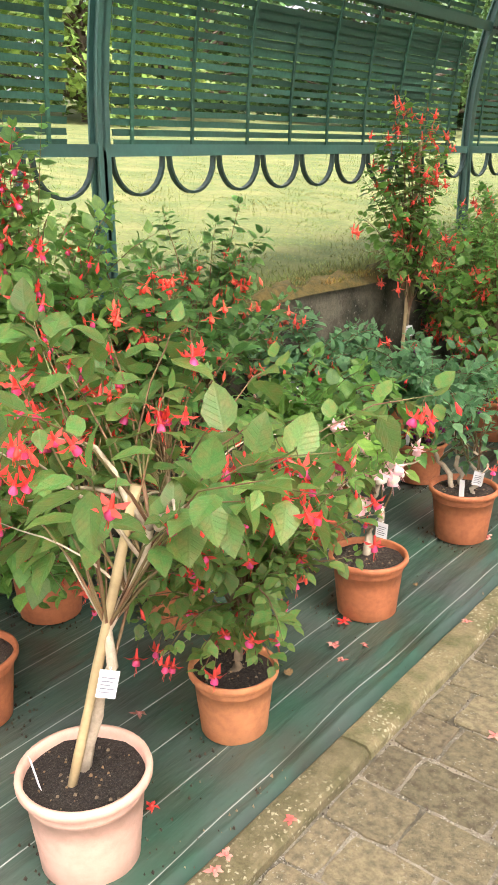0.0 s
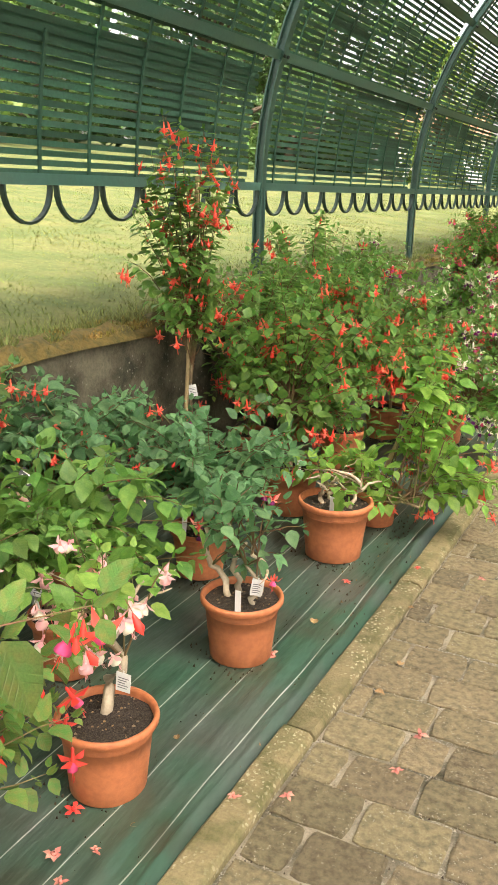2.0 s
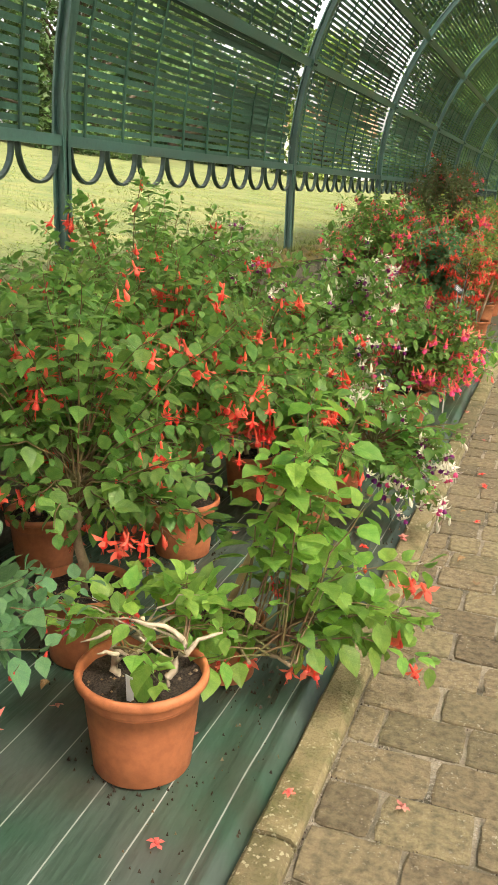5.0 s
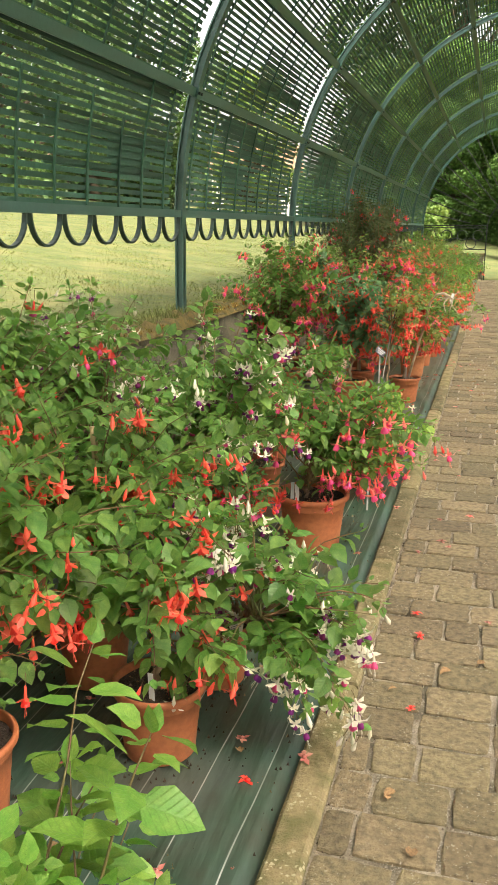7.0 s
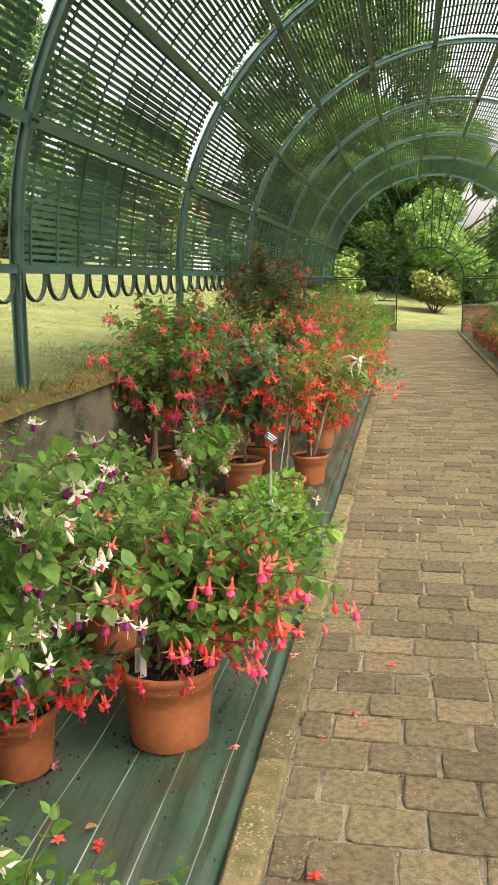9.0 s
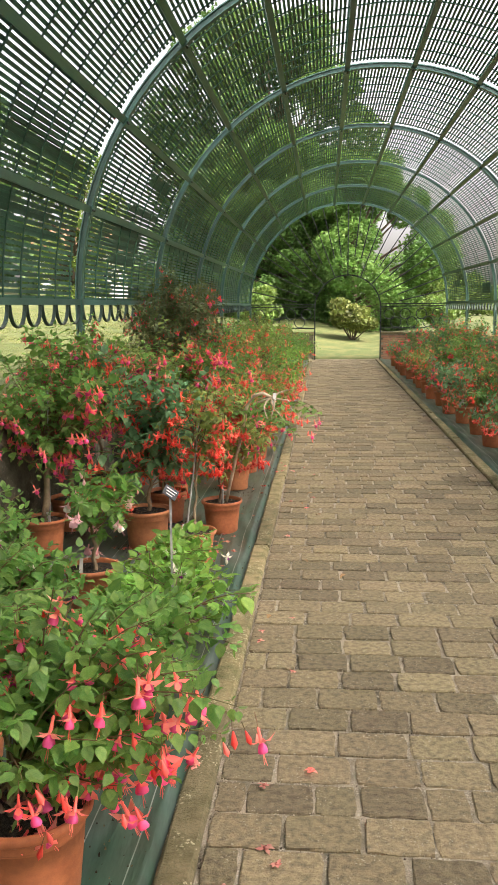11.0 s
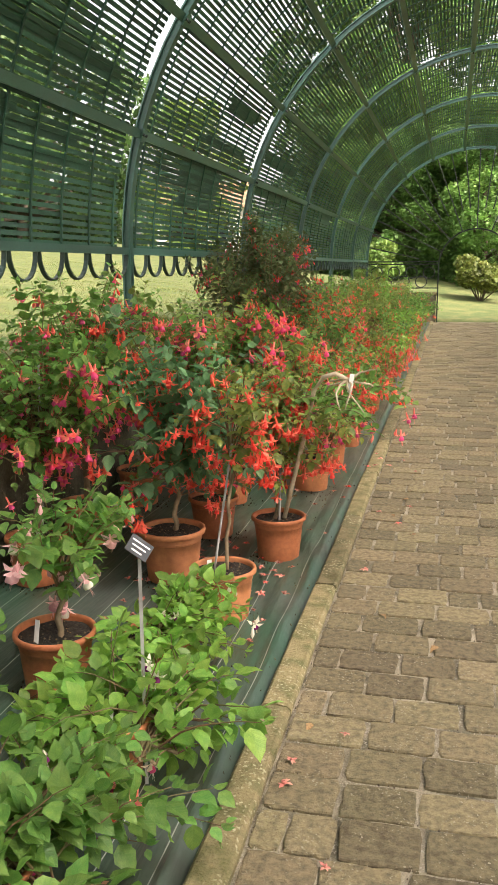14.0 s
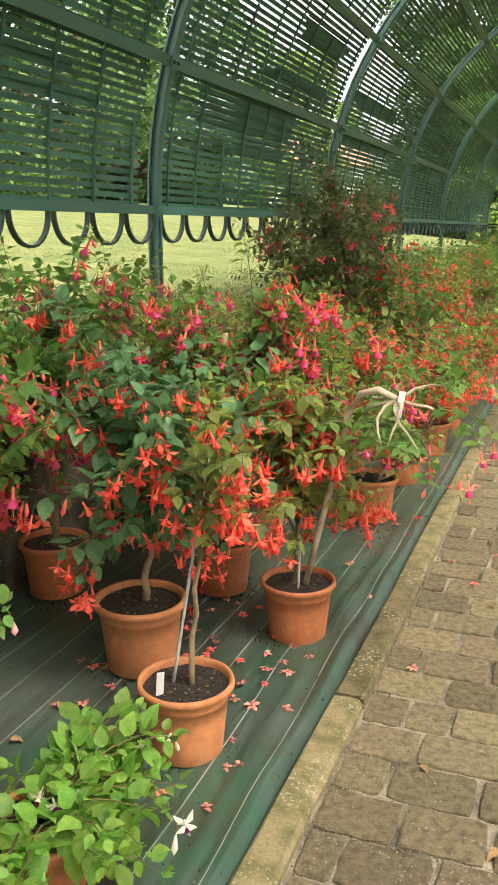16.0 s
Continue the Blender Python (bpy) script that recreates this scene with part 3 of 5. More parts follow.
def slat_box(s, a, y0, y1, r, w, tilt, rnd):
    x, z = on_vault(a, r)
    tang = Vector((math.sin(a), 0, math.cos(a))) * w / 2 + outward(a) * tilt
    o = outward(a) * 0.004
    d0, d1 = outward(a) * rnd.uniform(-0.004, 0.004), outward(a) * rnd.uniform(-0.004, 0.004)
    p0, p1 = Vector((x, y0, z)) + d0, Vector((x, y1, z)) + d1
    vs = [p0 - tang - o, p1 - tang - o, p1 + tang - o, p0 + tang - o, p0 - tang + o, p1 - tang + o, p1 + tang + o, p0 + tang + o]
    s.add(vs, [(0, 1, 2, 3), (7, 6, 5, 4), (0, 4, 5, 1), (1, 5, 6, 2), (2, 6, 7, 3), (3, 7, 4, 0)], SLAT)


def build_slats():
    rnd = random.Random(11)
    kept = 0
    for i in range(HOOPS - 1):
        y0, y1 = HOOP_Y[i] + 0.1, HOOP_Y[i + 1] - 0.155
        rest, straps = Soup(), Soup()
        for k in range(11):
            for q in range(SLATS_PER):
                a = STEP * (k + (q + 0.75) / (SLATS_PER + 0.5))
                single = i in (2, 3, 4) and k < 5 and kept < 285
                s = Soup() if single else rest
                slat_box(s, a, y0 + rnd.uniform(-0.01, 0.01), y1 + rnd.uniform(-0.015, 0.015), RADIUS + 0.058, (0.0268 if k < 3 else 0.0246) + rnd.uniform(-0.0012, 0.0012), rnd.uniform(-0.002, 0.002), rnd)
                if single:
                    s.make("slat", TUNNEL)
                    kept += 1
            for q in range(9):
                yy = y0 + 0.12 + (y1 - y0 - 0.24) * q / 8 + rnd.uniform(-0.03, 0.03)
                lo, hi = STEP * (k + 0.03), STEP * (k + 0.97)
                if rnd.random() < 0.25:
                    hi = lo + (hi - lo) * rnd.uniform(0.55, 0.8)
                arcs = [lo + (hi - lo) * t / 3 for t in range(4)]
                straps.band([(on_vault(t, RADIUS + 0.04)[0], yy, on_vault(t, RADIUS + 0.04)[1]) for t in arcs], [outward(t) for t in arcs], 0.017, 0.01, SLAT)
        # repaired places, where a second layer of laths overlaps the first
        for side in (0, 1):
            for patch in range(2 if side else 6):
                ya = rnd.uniform(y0, y1 - 0.8)
                yb = min(y1, ya + rnd.uniform(0.5, 1.9))
                ka = rnd.uniform(0.16, 0.9) if patch < 4 else rnd.uniform(1.05, 1.75)
                kb = ka + rnd.uniform(0.12, 0.4)
                n = int((kb - ka) * (SLATS_PER + 0.5))
                for q in range(n):
                    a = STEP * (ka + (kb - ka) * (q + 0.5) / max(1, n))
                    slat_box(rest, math.pi - a if side else a, ya + rnd.uniform(-0.05, 0.05), yb + rnd.uniform(-0.12, 0.12), RADIUS + 0.073, 0.029, 0.0, rnd)
        tagged(rest.make("slat_panel", TUNNEL, "dark green wooden laths with narrow gaps"), kind="stuff")
        tagged(straps.make("lath_straps", TUNNEL), kind="stuff")


build_slats()


# ---- end screen ----
def build_gate():
    root = thing("end_screen", "black wrought-iron fan screen with an open arched doorway", "iron screen", kind="structure")
    w, zc = 0.945, 1.5
    y = END
    s = Soup()
    arcs = [math.pi * i / 24 for i in range(25)]
    pts = [(CX - w, y, -0.05)] + [(CX - w * math.cos(a), y, zc + w * math.sin(a)) for a in arcs] + [(CX + w, y, -0.05)]
    s.band(pts, [outward(0)] + [outward(a) for a in arcs] + [outward(math.pi)], 0.04, 0.035, IRON)
    s.make("door_arch", root)
    for i in range(1, 24):
        if i % 3 == 0:
            r0 = w + 0.03
        else:
            r0 = w + 0.55
        a = math.pi * i / 24
        b = Soup()
        b.tube([(CX - r0 * math.cos(a), y, zc + r0 * math.sin(a)), (CX - (RADIUS + 0.0) * math.cos(a), y, SPRING + RADIUS * math.sin(a))], 0.016, IRON, 5)
        b.make("radial_bar", root)
    for sgn in (-1, 1):
        xa, xb = CX + sgn * (w + 0.03), CX + sgn * RADIUS
        for z in (1.55, 1.62, 0.92):
            b = Soup()
            b.box((min(xa, xb), y - 0.015, z - 0.015), (max(xa, xb), y + 0.015, z + 0.015), IRON)
            b.make("cross_bar", root)
        for k in range(4):
            xc = xa + (xb - xa) * (k + 0.5) / 4
            for zz in (1.33, 1.09):
                ring = Soup()
                xo = xc + (0.0 if zz > 1.2 else sgn * 0.2)
                cs = [(xo + 0.15 * math.cos(t), y, zz + 0.15 * math.sin(t)) for t in [2 * math.pi * j / 20 for j in range(21)]]
                ring.tube(cs, 0.014, IRON, 5, cap=False)
                ring.make("ring", root)


build_gate()


def brick_wall(name, x0, x1):
    root = thing(name, "low red-brown brick wall with a flat stone coping", "brick wall", kind="structure")
    y = END + 0.02
    core = Soup()
    core.box((x0 + 0.01, y + 0.01, -0.07), (x1 - 0.01, y + 0.21, 0.74), JOINT)
    core.make("core", root)
    cap = Soup()
    cap.box((x0 - 0.02, y - 0.03, 0.74), (x1 + 0.02, y + 0.25, 0.81), KERB, bevel=0.01)
    cap.make("coping", root)
    me = Soup()
    me.box((-0.105, 0, -0.03), (0.105, 0.1, 0.03), BRICK, jitter=0.002)
    me = me.mesh("brick")
    for r in range(11):
        n = int((x1 - x0) / 0.22)
        for i in range(n):
            x = x0 + 0.11 + 0.22 * i + (0.05 if r % 2 else 0)
            if x + 0.105 < x1 + 0.001:
                part("brick", me, root, m=pose(x, y, -0.03 + 0.07 * r))


brick_wall("brick_wall_bed_side", CX - RADIUS - 0.1, CX - 0.99)
brick_wall("brick_wall_far_side", CX + 0.99, CX + RADIUS + 0.1)


# ---- garden beyond ----
def cards(name, centres, size, mat, rng, up=0.3):
    """Many small pointed leaves round the given centres, as one mesh."""
    n = len(centres)
    w = rng.normal(size=(n, 3)) * 0.55
    w[:, 2] += 0.55 + up
    w /= np.linalg.norm(w, axis=1)[:, None]
    f = np.cross(w, rng.normal(size=(n, 3)))
    f /= np.linalg.norm(f, axis=1)[:, None]
    u = np.cross(w, f)
    s = (size * rng.uniform(0.6, 1.3, n))[:, None]
    c = np.asarray(centres)
    v = np.stack([c - f * s, c + u * s * 0.55 + w * s * 0.12, c + f * s, c - u * s * 0.55 + w * s * 0.12], 1).reshape(-1, 3)
    me = bpy.data.meshes.new(name)
    me.vertices.add(4 * n)
    me.vertices.foreach_set("co", v.ravel())
    me.loops.add(4 * n)
    me.loops.foreach_set("vertex_index", np.arange(4 * n))
    me.polygons.add(n)
    me.polygons.foreach_set("loop_start", np.arange(n) * 4)
    me.materials.append(mat)
    me.update(calc_edges=True)
    return me


def crown_points(n, blobs, rng):
    """Points near the skins of overlapping uneven blobs."""
    out = []
    which = rng.choice(len(blobs), n, p=np.array([b[3] ** 2 for b in blobs]) / sum(b[3] ** 2 for b in blobs))
    d = rng.normal(size=(n, 3))
    d /= np.linalg.norm(d, axis=1)[:, None]
    rad = rng.uniform(0.6, 1.05, n) ** 0.6
    b = np.array(blobs)[which]
    rough = 1 + 0.18 * np.sin(d[:, 0] * 7 + which) * np.sin(d[:, 1] * 6 + d[:, 2] * 5)
    return b[:, :3] + d * (b[:, 3] * rad * rough)[:, None] * np.array([1, 1, 0.8])


def tree(x, y, height, spread, mat, seed, n=5000, leaf=0.2, low=0.25, label="broad leafy green tree with a rounded crown"):
    rng, rnd = np.random.default_rng(seed), random.Random(seed)
    z = lawn_height(x, y)
    root = thing("tree", label, "tree", at=(x, y, z - 0.1))
    t = Soup()
    top = height * 0.75
    lean = (rnd.uniform(-0.4, 0.4), rnd.uniform(-0.4, 0.4))
    t.tube([(lean[0] * q * q, lean[1] * q * q, top * q) for q in (0, 0.03, 0.15, 0.4, 0.7, 1)], [height * k for k in (0.035, 0.026, 0.021, 0.017, 0.011, 0.004)], TREE_BARK, 9)
    blobs = []
    count = 44
    for i in range(count):
        a = i * 2.4 + rnd.uniform(-0.4, 0.4)
        hz = low + (1 - low) * ((i + 0.5) / count)
        wide = spread * (0.35 + 0.65 * math.sin(math.pi * min(1, 0.18 + 0.82 * (i + 0.5) / count)))
        r = wide * rnd.uniform(0.3, 1.0)
        br = spread * rnd.uniform(0.15, 0.32)
        tip = (r * math.cos(a), r * math.sin(a), hz * height - br * 0.4)
        blobs.append((*tip, br))
        z0 = max(0.12, hz - 0.25) * height * 0.8
        t.tube([(lean[0] * 0.3, lean[1] * 0.3, z0), (tip[0] * 0.5, tip[1] * 0.5, z0 * 0.45 + tip[2] * 0.55), tip], [height * 0.011, height * 0.007, height * 0.002], TREE_BARK, 5)
    t.make("trunk", root, smooth=True)
    part("crown", cards("crown", crown_points(n, blobs, rng), leaf, mat, rng), root)
    return root


# beyond the far end
tree(-2.6, 52, 15.5, 6.6, TREE_TALL, 1, 60000, 0.15, 0.08)
tree(-4.8, 46, 6.6, 3.0, TREE_DARK, 2, 24000, 0.11, 0.04)
tree(1.6, 43, 7.3, 3.6, TREE_ARCH, 3, 70000, 0.085, 0.03, "dense leafy mid-green tree behind the shrub")
tree(-1.4, 45, 8.2, 3.6, TREE_ARCH, 4, 60000, 0.09, 0.03)
tree(6.4, 58, 3.6, 2.4, TREE_MID, 5, 7000, 0.13, 0.08)
tree(9.5, 66, 3.0, 2.6, TREE_MID, 6, 4000, 0.18, 0.08)
tree(13.5, 62, 2.8, 2.4, TREE_DARK, 16, 4000, 0.18, 0.08)
# beside the lawn
tree(-19.5, 46, 13, 6.0, TREE_DARK, 7, 34000, 0.17, 0.04)
tree(-12.2, 49, 7.4, 2.8, TREE_MID, 17, 14000, 0.12, 0.04)
tree(-17.5, 33, 9.0, 4.6, TREE_DARK, 8, 22000, 0.13, 0.05)
tree(-21, 24, 8.0, 4.8, TREE_DARK, 9, 14000, 0.16, 0.12)
tree(-17.5, 17, 6.6, 4.0, TREE_MID, 10, 14000, 0.13, 0.16)
tree(-22, 11, 8.0, 4.6, TREE_DARK, 11, 13000, 0.16, 0.12)
tree(-19.5, 3.5, 7.8, 4.4, TREE_DARK, 12, 13000, 0.15, 0.1)
tree(-26, 33, 9, 5.5, TREE_DARK, 13, 6000, 0.26, 0.1)
tree(-28, 18, 9.5, 5.5, TREE_DARK, 14, 6000, 0.26, 0.1)
tree(-27, 5, 9.5, 5.5, TREE_MID, 15, 6000, 0.26, 0.1)


def hedge(name, x0, y0, x1, y1, height, depth, n, mat, seed, size, label):
    rng = np.random.default_rng(seed)
    f = rng.uniform(0, 1, n)
    x, y = x0 + (x1 - x0) * f, y0 + (y1 - y0) * f
    top = height * (0.8 + 0.25 * np.sin(f * 37) * np.sin(f * 83 + 1))
    across = rng.normal(size=n) * depth * 0.5
    zz = rng.uniform(0, 1, n) ** 0.8 * top * np.sqrt(np.clip(1 - (across / depth) ** 2, 0.2, 1))
    lx, ly = y1 - y0, x0 - x1
    ln = math.hypot(lx, ly)
    px, py = x + across * lx / ln, y + across * ly / ln
    pz = np.array([lawn_height(a, b) for a, b in zip(px, py)]) + zz
    ob = new(name, cards(name, np.stack([px, py, pz], 1), size, mat, rng))
    return tagged(ob, label, "hedge", kind="stuff")


hedge("hedge", -33, -25, -33, 75, 6.5, 1.6, 26000, TREE_DARK, 21, 0.24, "dark green unclipped hedge behind the lawn")
hedge("woodland_edge", -40, 70, 2, 76, 6, 2.2, 10000, TREE_DARK, 22, 0.32, "far dark green woodland edge")
hedge("far_hedge", 2, 76, 44, 72, 2.2, 1.4, 6000, TREE_DARK, 23, 0.24, "low dark green far hedge")


def shrub(x, y, r, h, mat, seed, n, leaf, label):
    rng, rnd = np.random.default_rng(seed), random.Random(seed)
    root = thing("shrub", label, "shrub", at=(x, y, lawn_height(x, y) - 0.03))
    t = Soup()
    blobs = []
    for i in range(12):
        a = i * 2.4
        d = r * rnd.uniform(0.2, 0.75)
        tip = (d * math.cos(a), d * math.sin(a), h * rnd.uniform(0.35, 0.8))
        blobs.append((*tip, r * rnd.uniform(0.25, 0.42)))
        t.tube([(0.05 * math.cos(a), 0.05 * math.sin(a), 0), (tip[0] * 0.6, tip[1] * 0.6, tip[2] * 0.5), tip], [0.025, 0.016, 0.006], TREE_BARK, 5)
    t.make("stem_growth", root)
    pts = crown_points(n, blobs, rng)
    pts[:, 2] = np.maximum(pts[:, 2], 0.03)
    part("foliage", cards("foliage", pts, leaf, mat, rng, -0.2), root)


shrub(1.35, 37.2, 1.0, 1.55, SHRUB_LEAF, 31, 5000, 0.075, "rounded yellow-green shrub on the grass bank")
shrub(-1.9, 35.0, 0.9, 1.5, TREE_MID, 32, 3000, 0.09, "bright green leafy shrub beyond the iron screen")
shrub(4.3, 36, 0.9, 1.6, TREE_MID, 33, 3000, 0.09, "green leafy shrub beyond the brick wall")


def house():
    x, y = -16.5, 66
    z = lawn_height(x, y)
    root = thing("house", "small white rendered house with a brown roof", "house", at=(x, y, z - 0.2), turn=14)
    s = Soup()
    s.box((-3, -2.5, 0), (3, 2.5, 3.2), PLASTER)
    s.make("wall", root)
    r = Soup()
    r.add([(-3.3, -2.9, 3.1), (3.3, -2.9, 3.1), (3.3, 0, 4.9), (-3.3, 0, 4.9), (3.3, 2.9, 3.1), (-3.3, 2.9, 3.1), (-3.3, 0, 3.0), (3.3, 0, 3.0)], [(0, 1, 2, 3), (3, 2, 4, 5), (0, 3, 6), (3, 5, 6), (1, 7, 2), (2, 7, 4), (0, 6, 7, 1), (6, 5, 4, 7)], ROOF)
    r.make("roof", root)
    for q in (-1.6, 1.2):
        w = Soup()
        w.box((q - 0.45, -2.53, 1.0), (q + 0.45, -2.5, 2.2), GLASS)
        w.box((q - 0.5, -2.56, 0.94), (q + 0.5, -2.5, 1.0), PLASTER)
        w.make("window", root)


house()


def grass():
    """Tufts on the lawn beside the tunnel."""
    rng = np.random.default_rng(5)
    n = 200000
    d = rng.exponential(3.2, n)
    d = np.concatenate([d[d < 16], rng.uniform(0, 0.34, 24000)])
    n = len(d)
    x = WALL_OUT + 0.2 - d
    y = rng.uniform(-3, 31, n)
    z = np.array([lawn_height(a, b) if a < WALL_OUT else WALL_TOP for a, b in zip(x, y)])
    thin = 0.55 + 0.45 * np.sin(x * 2.3 + 1.7 * np.sin(y * 1.1)) * np.sin(y * 2.9 + x)
    a = rng.uniform(0, 2 * math.pi, n)
    h = rng.uniform(0.006, 0.022, n) * (1 + 1.8 * (d < 0.45)) * (0.3 + thin)
    w = rng.uniform(0.003, 0.007, n) * (1 + d * 0.1)
    ln = rng.uniform(0.02, 0.06, n)
    ex, ey = np.cos(a), np.sin(a)
    p0 = np.stack([x - ey * w, y + ex * w, z - 0.01], 1)
    p1 = np.stack([x + ey * w, y - ex * w, z - 0.01], 1)
    p2 = np.stack([x + ex * ln, y + ey * ln, z + h], 1)
    v = np.stack([p0, p1, p2], 1).reshape(-1, 3)
    me = bpy.data.meshes.new("grass")
    me.vertices.add(3 * n)
    me.vertices.foreach_set("co", v.ravel())
    me.loops.add(3 * n)
    me.loops.foreach_set("vertex_index", np.arange(3 * n))
    me.polygons.add(n)
    me.polygons.foreach_set("loop_start", np.arange(n) * 3)
    me.materials.append(GRASS)
    me.update(calc_edges=True)
    tagged(new("grass", me), "short yellow-green lawn grass", "grass", kind="stuff")


grass()


def moss_tufts():
    """Small upright tufts of moss and dry litter along the wall top."""
    rng = np.random.default_rng(6)
    n = 42000
    x = rng.uniform(WALL_OUT + 0.02, WALL_IN - 0.005, n)
    y = rng.uniform(-1, 16, n)
    z = WALL_TOP - 0.03 + 0.012 * np.sin(y * 3.1) + rng.uniform(0, 0.014, n)
    a, w, ln = rng.uniform(0, 2 * math.pi, n), rng.uniform(0.003, 0.009, n), rng.uniform(0.0, 0.02, n)
    ex, ey = np.cos(a), np.sin(a)
    v = np.stack([np.stack([x - ey * w, y + ex * w, z], 1), np.stack([x + ey * w, y - ex * w, z], 1), np.stack([x + ex * ln, y + ey * ln, z + rng.uniform(0.01, 0.034, n)], 1)], 1).reshape(-1, 3)
    me = bpy.data.meshes.new("moss_tufts")
    me.from_pydata(v.tolist(), [], np.arange(3 * n).reshape(-1, 3).tolist())
    me.materials.append(MOSS_TUFT)
    tagged(new("moss_tufts", me), "ochre and green moss tufts on the wall top", "moss", kind="stuff")


moss_tufts()


# ---- potted fuchsias ----
LEAF_V = np.array([(0, 0, 0), (-0.27, 0.16, 0.03), (0, 0.2, -0.015), (0.27, 0.16, 0.03), (-0.36, 0.42, 0.05), (0, 0.48, -0.025), (0.36, 0.42, 0.05),
                   (-0.2, 0.76, 0.01), (0, 0.78, -0.06), (0.2, 0.76, 0.01), (0, 1.0, -0.14)])
LEAF_F = [(0, 2, 1), (0, 3, 2), (1, 2, 5, 4), (2, 3, 6, 5), (4, 5, 8, 7), (5, 6, 9, 8), (7, 8, 10), (8, 9, 10)]
LEAF_UV = np.stack([LEAF_V[:, 0] / 0.74 + 0.5, LEAF_V[:, 1]], 1)


FAR_LEAF_V = np.array([(0, 0, 0), (-0.3, 0.42, 0.03), (0.3, 0.42, 0.03), (0, 0.5, -0.02), (0, 1.0, -0.12)])
FAR_LEAF_F = [(0, 3, 1), (0, 2, 3), (1, 3, 4), (3, 2, 4)]
FAR_LEAF_UV = np.stack([FAR_LEAF_V[:, 0] / 0.74 + 0.5, FAR_LEAF_V[:, 1]], 1)


def repeat_mesh(name, verts, faces, mats, face_mats, frames, uv=None, smooth=True):
    """Copies of a small pattern, one for each 3x4 frame, joined into one mesh."""
    fr = np.asarray(frames)
    n, k = len(fr), len(verts)
    v = (np.einsum("nij,kj->nki", fr[:, :, :3], verts) + fr[:, None, :, 3]).reshape(-1, 3)
    me = bpy.data.meshes.new(name)
    me.vertices.add(n * k)
    me.vertices.foreach_set("co", v.ravel())
    loop = np.concatenate([np.array(f) for f in faces])
    lens = np.array([len(f) for f in faces])
    me.loops.add(n * len(loop))
    me.loops.foreach_set("vertex_index", (loop[None, :] + (np.arange(n) * k)[:, None]).ravel())
    me.polygons.add(n * len(faces))
    starts = np.concatenate([[0], np.cumsum(lens)[:-1]])
    me.polygons.foreach_set("loop_start", (starts[None, :] + (np.arange(n) * len(loop))[:, None]).ravel())
    for m in mats:
        me.materials.append(m)
    me.polygons.foreach_set("material_index", np.tile(np.array(face_mats), n))
    if smooth:
        me.polygons.foreach_set("use_smooth", np.ones(n * len(faces), dtype=bool))
    if uv is not None:
        layer = me.uv_layers.new(name="UVMap")
        layer.data.foreach_set("uv", np.tile(uv[loop], (n, 1)).ravel())
    me.update(calc_edges=True)
    return me


def flower_soup(tube, sepal, corolla, flare=0.5, tube_len=0.018, bell=0.017, wide=0.0095, size=1.0, fine=True):
    """A hanging fuchsia flower, its stalk's top at the origin."""
    s = Soup()
    s.tube([(0, 0, 0), (0.002, 0, -0.014), (0, 0, -0.028)], 0.0009, TWIG, 3, cap=False)
    z = -0.028
    s.lathe([(0.001, z), (0.0035, z - 0.004), (0.0028, z - 0.008), (0.0045, z - 0.008 - tube_len)], tube, 5 if fine else 3)
    z -= 0.008 + tube_len
    for i in range(4):
        a = i * math.pi / 2 + 0.3
        c, n = Vector((math.cos(a), math.sin(a), 0)), Vector((-math.sin(a), math.cos(a), 0))
        up = Vector((0, 0, 1))
        b = c * 0.004 + up * (z + 0.002)
        m = c * 0.017 + up * (z - 0.008 + 0.012 * flare)
        t = c * (0.03 + 0.004 * flare) + up * (z - 0.02 + 0.045 * flare)
        s.add([b - n * 0.0035, b + n * 0.0035, m + n * 0.0078, m - n * 0.0078, m + c * 0.002 + up * 0.002, t], [(0, 1, 2, 4), (0, 4, 3), (4, 2, 5), (3, 4, 5)], sepal)
    s.lathe([(0.004, z), (wide * 0.85, z - bell * 0.4), (wide, z - bell * 0.8), (wide * 0.85, z - bell)], corolla, 6 if fine else 4, wobble=0.12)
    for i in range(3 if fine else 0):
        a = i * 2.1
        s.tube([(0, 0, z - bell * 0.6), (0.003 * math.cos(a), 0.003 * math.sin(a), z - bell - 0.018 - 0.003 * i)], 0.0006, tube, 3, cap=False)
    s.v = [(x * size, y * size, w * size) for x, y, w in s.v]
    return s


def bud_soup(mat, long=0.024, fat=0.0065, fine=True):
    s = Soup()
    s.tube([(0, 0, 0), (0.001, 0.001, -0.02)], 0.0009, TWIG, 3, cap=False)
    s.lathe([(0.001, -0.019), (0.0028, -0.024), (fat * 0.8, -0.026 - long * 0.35), (fat, -0.026 - long * 0.6), (0.0004, -0.026 - long)], mat, 6 if fine else 4)
    return s


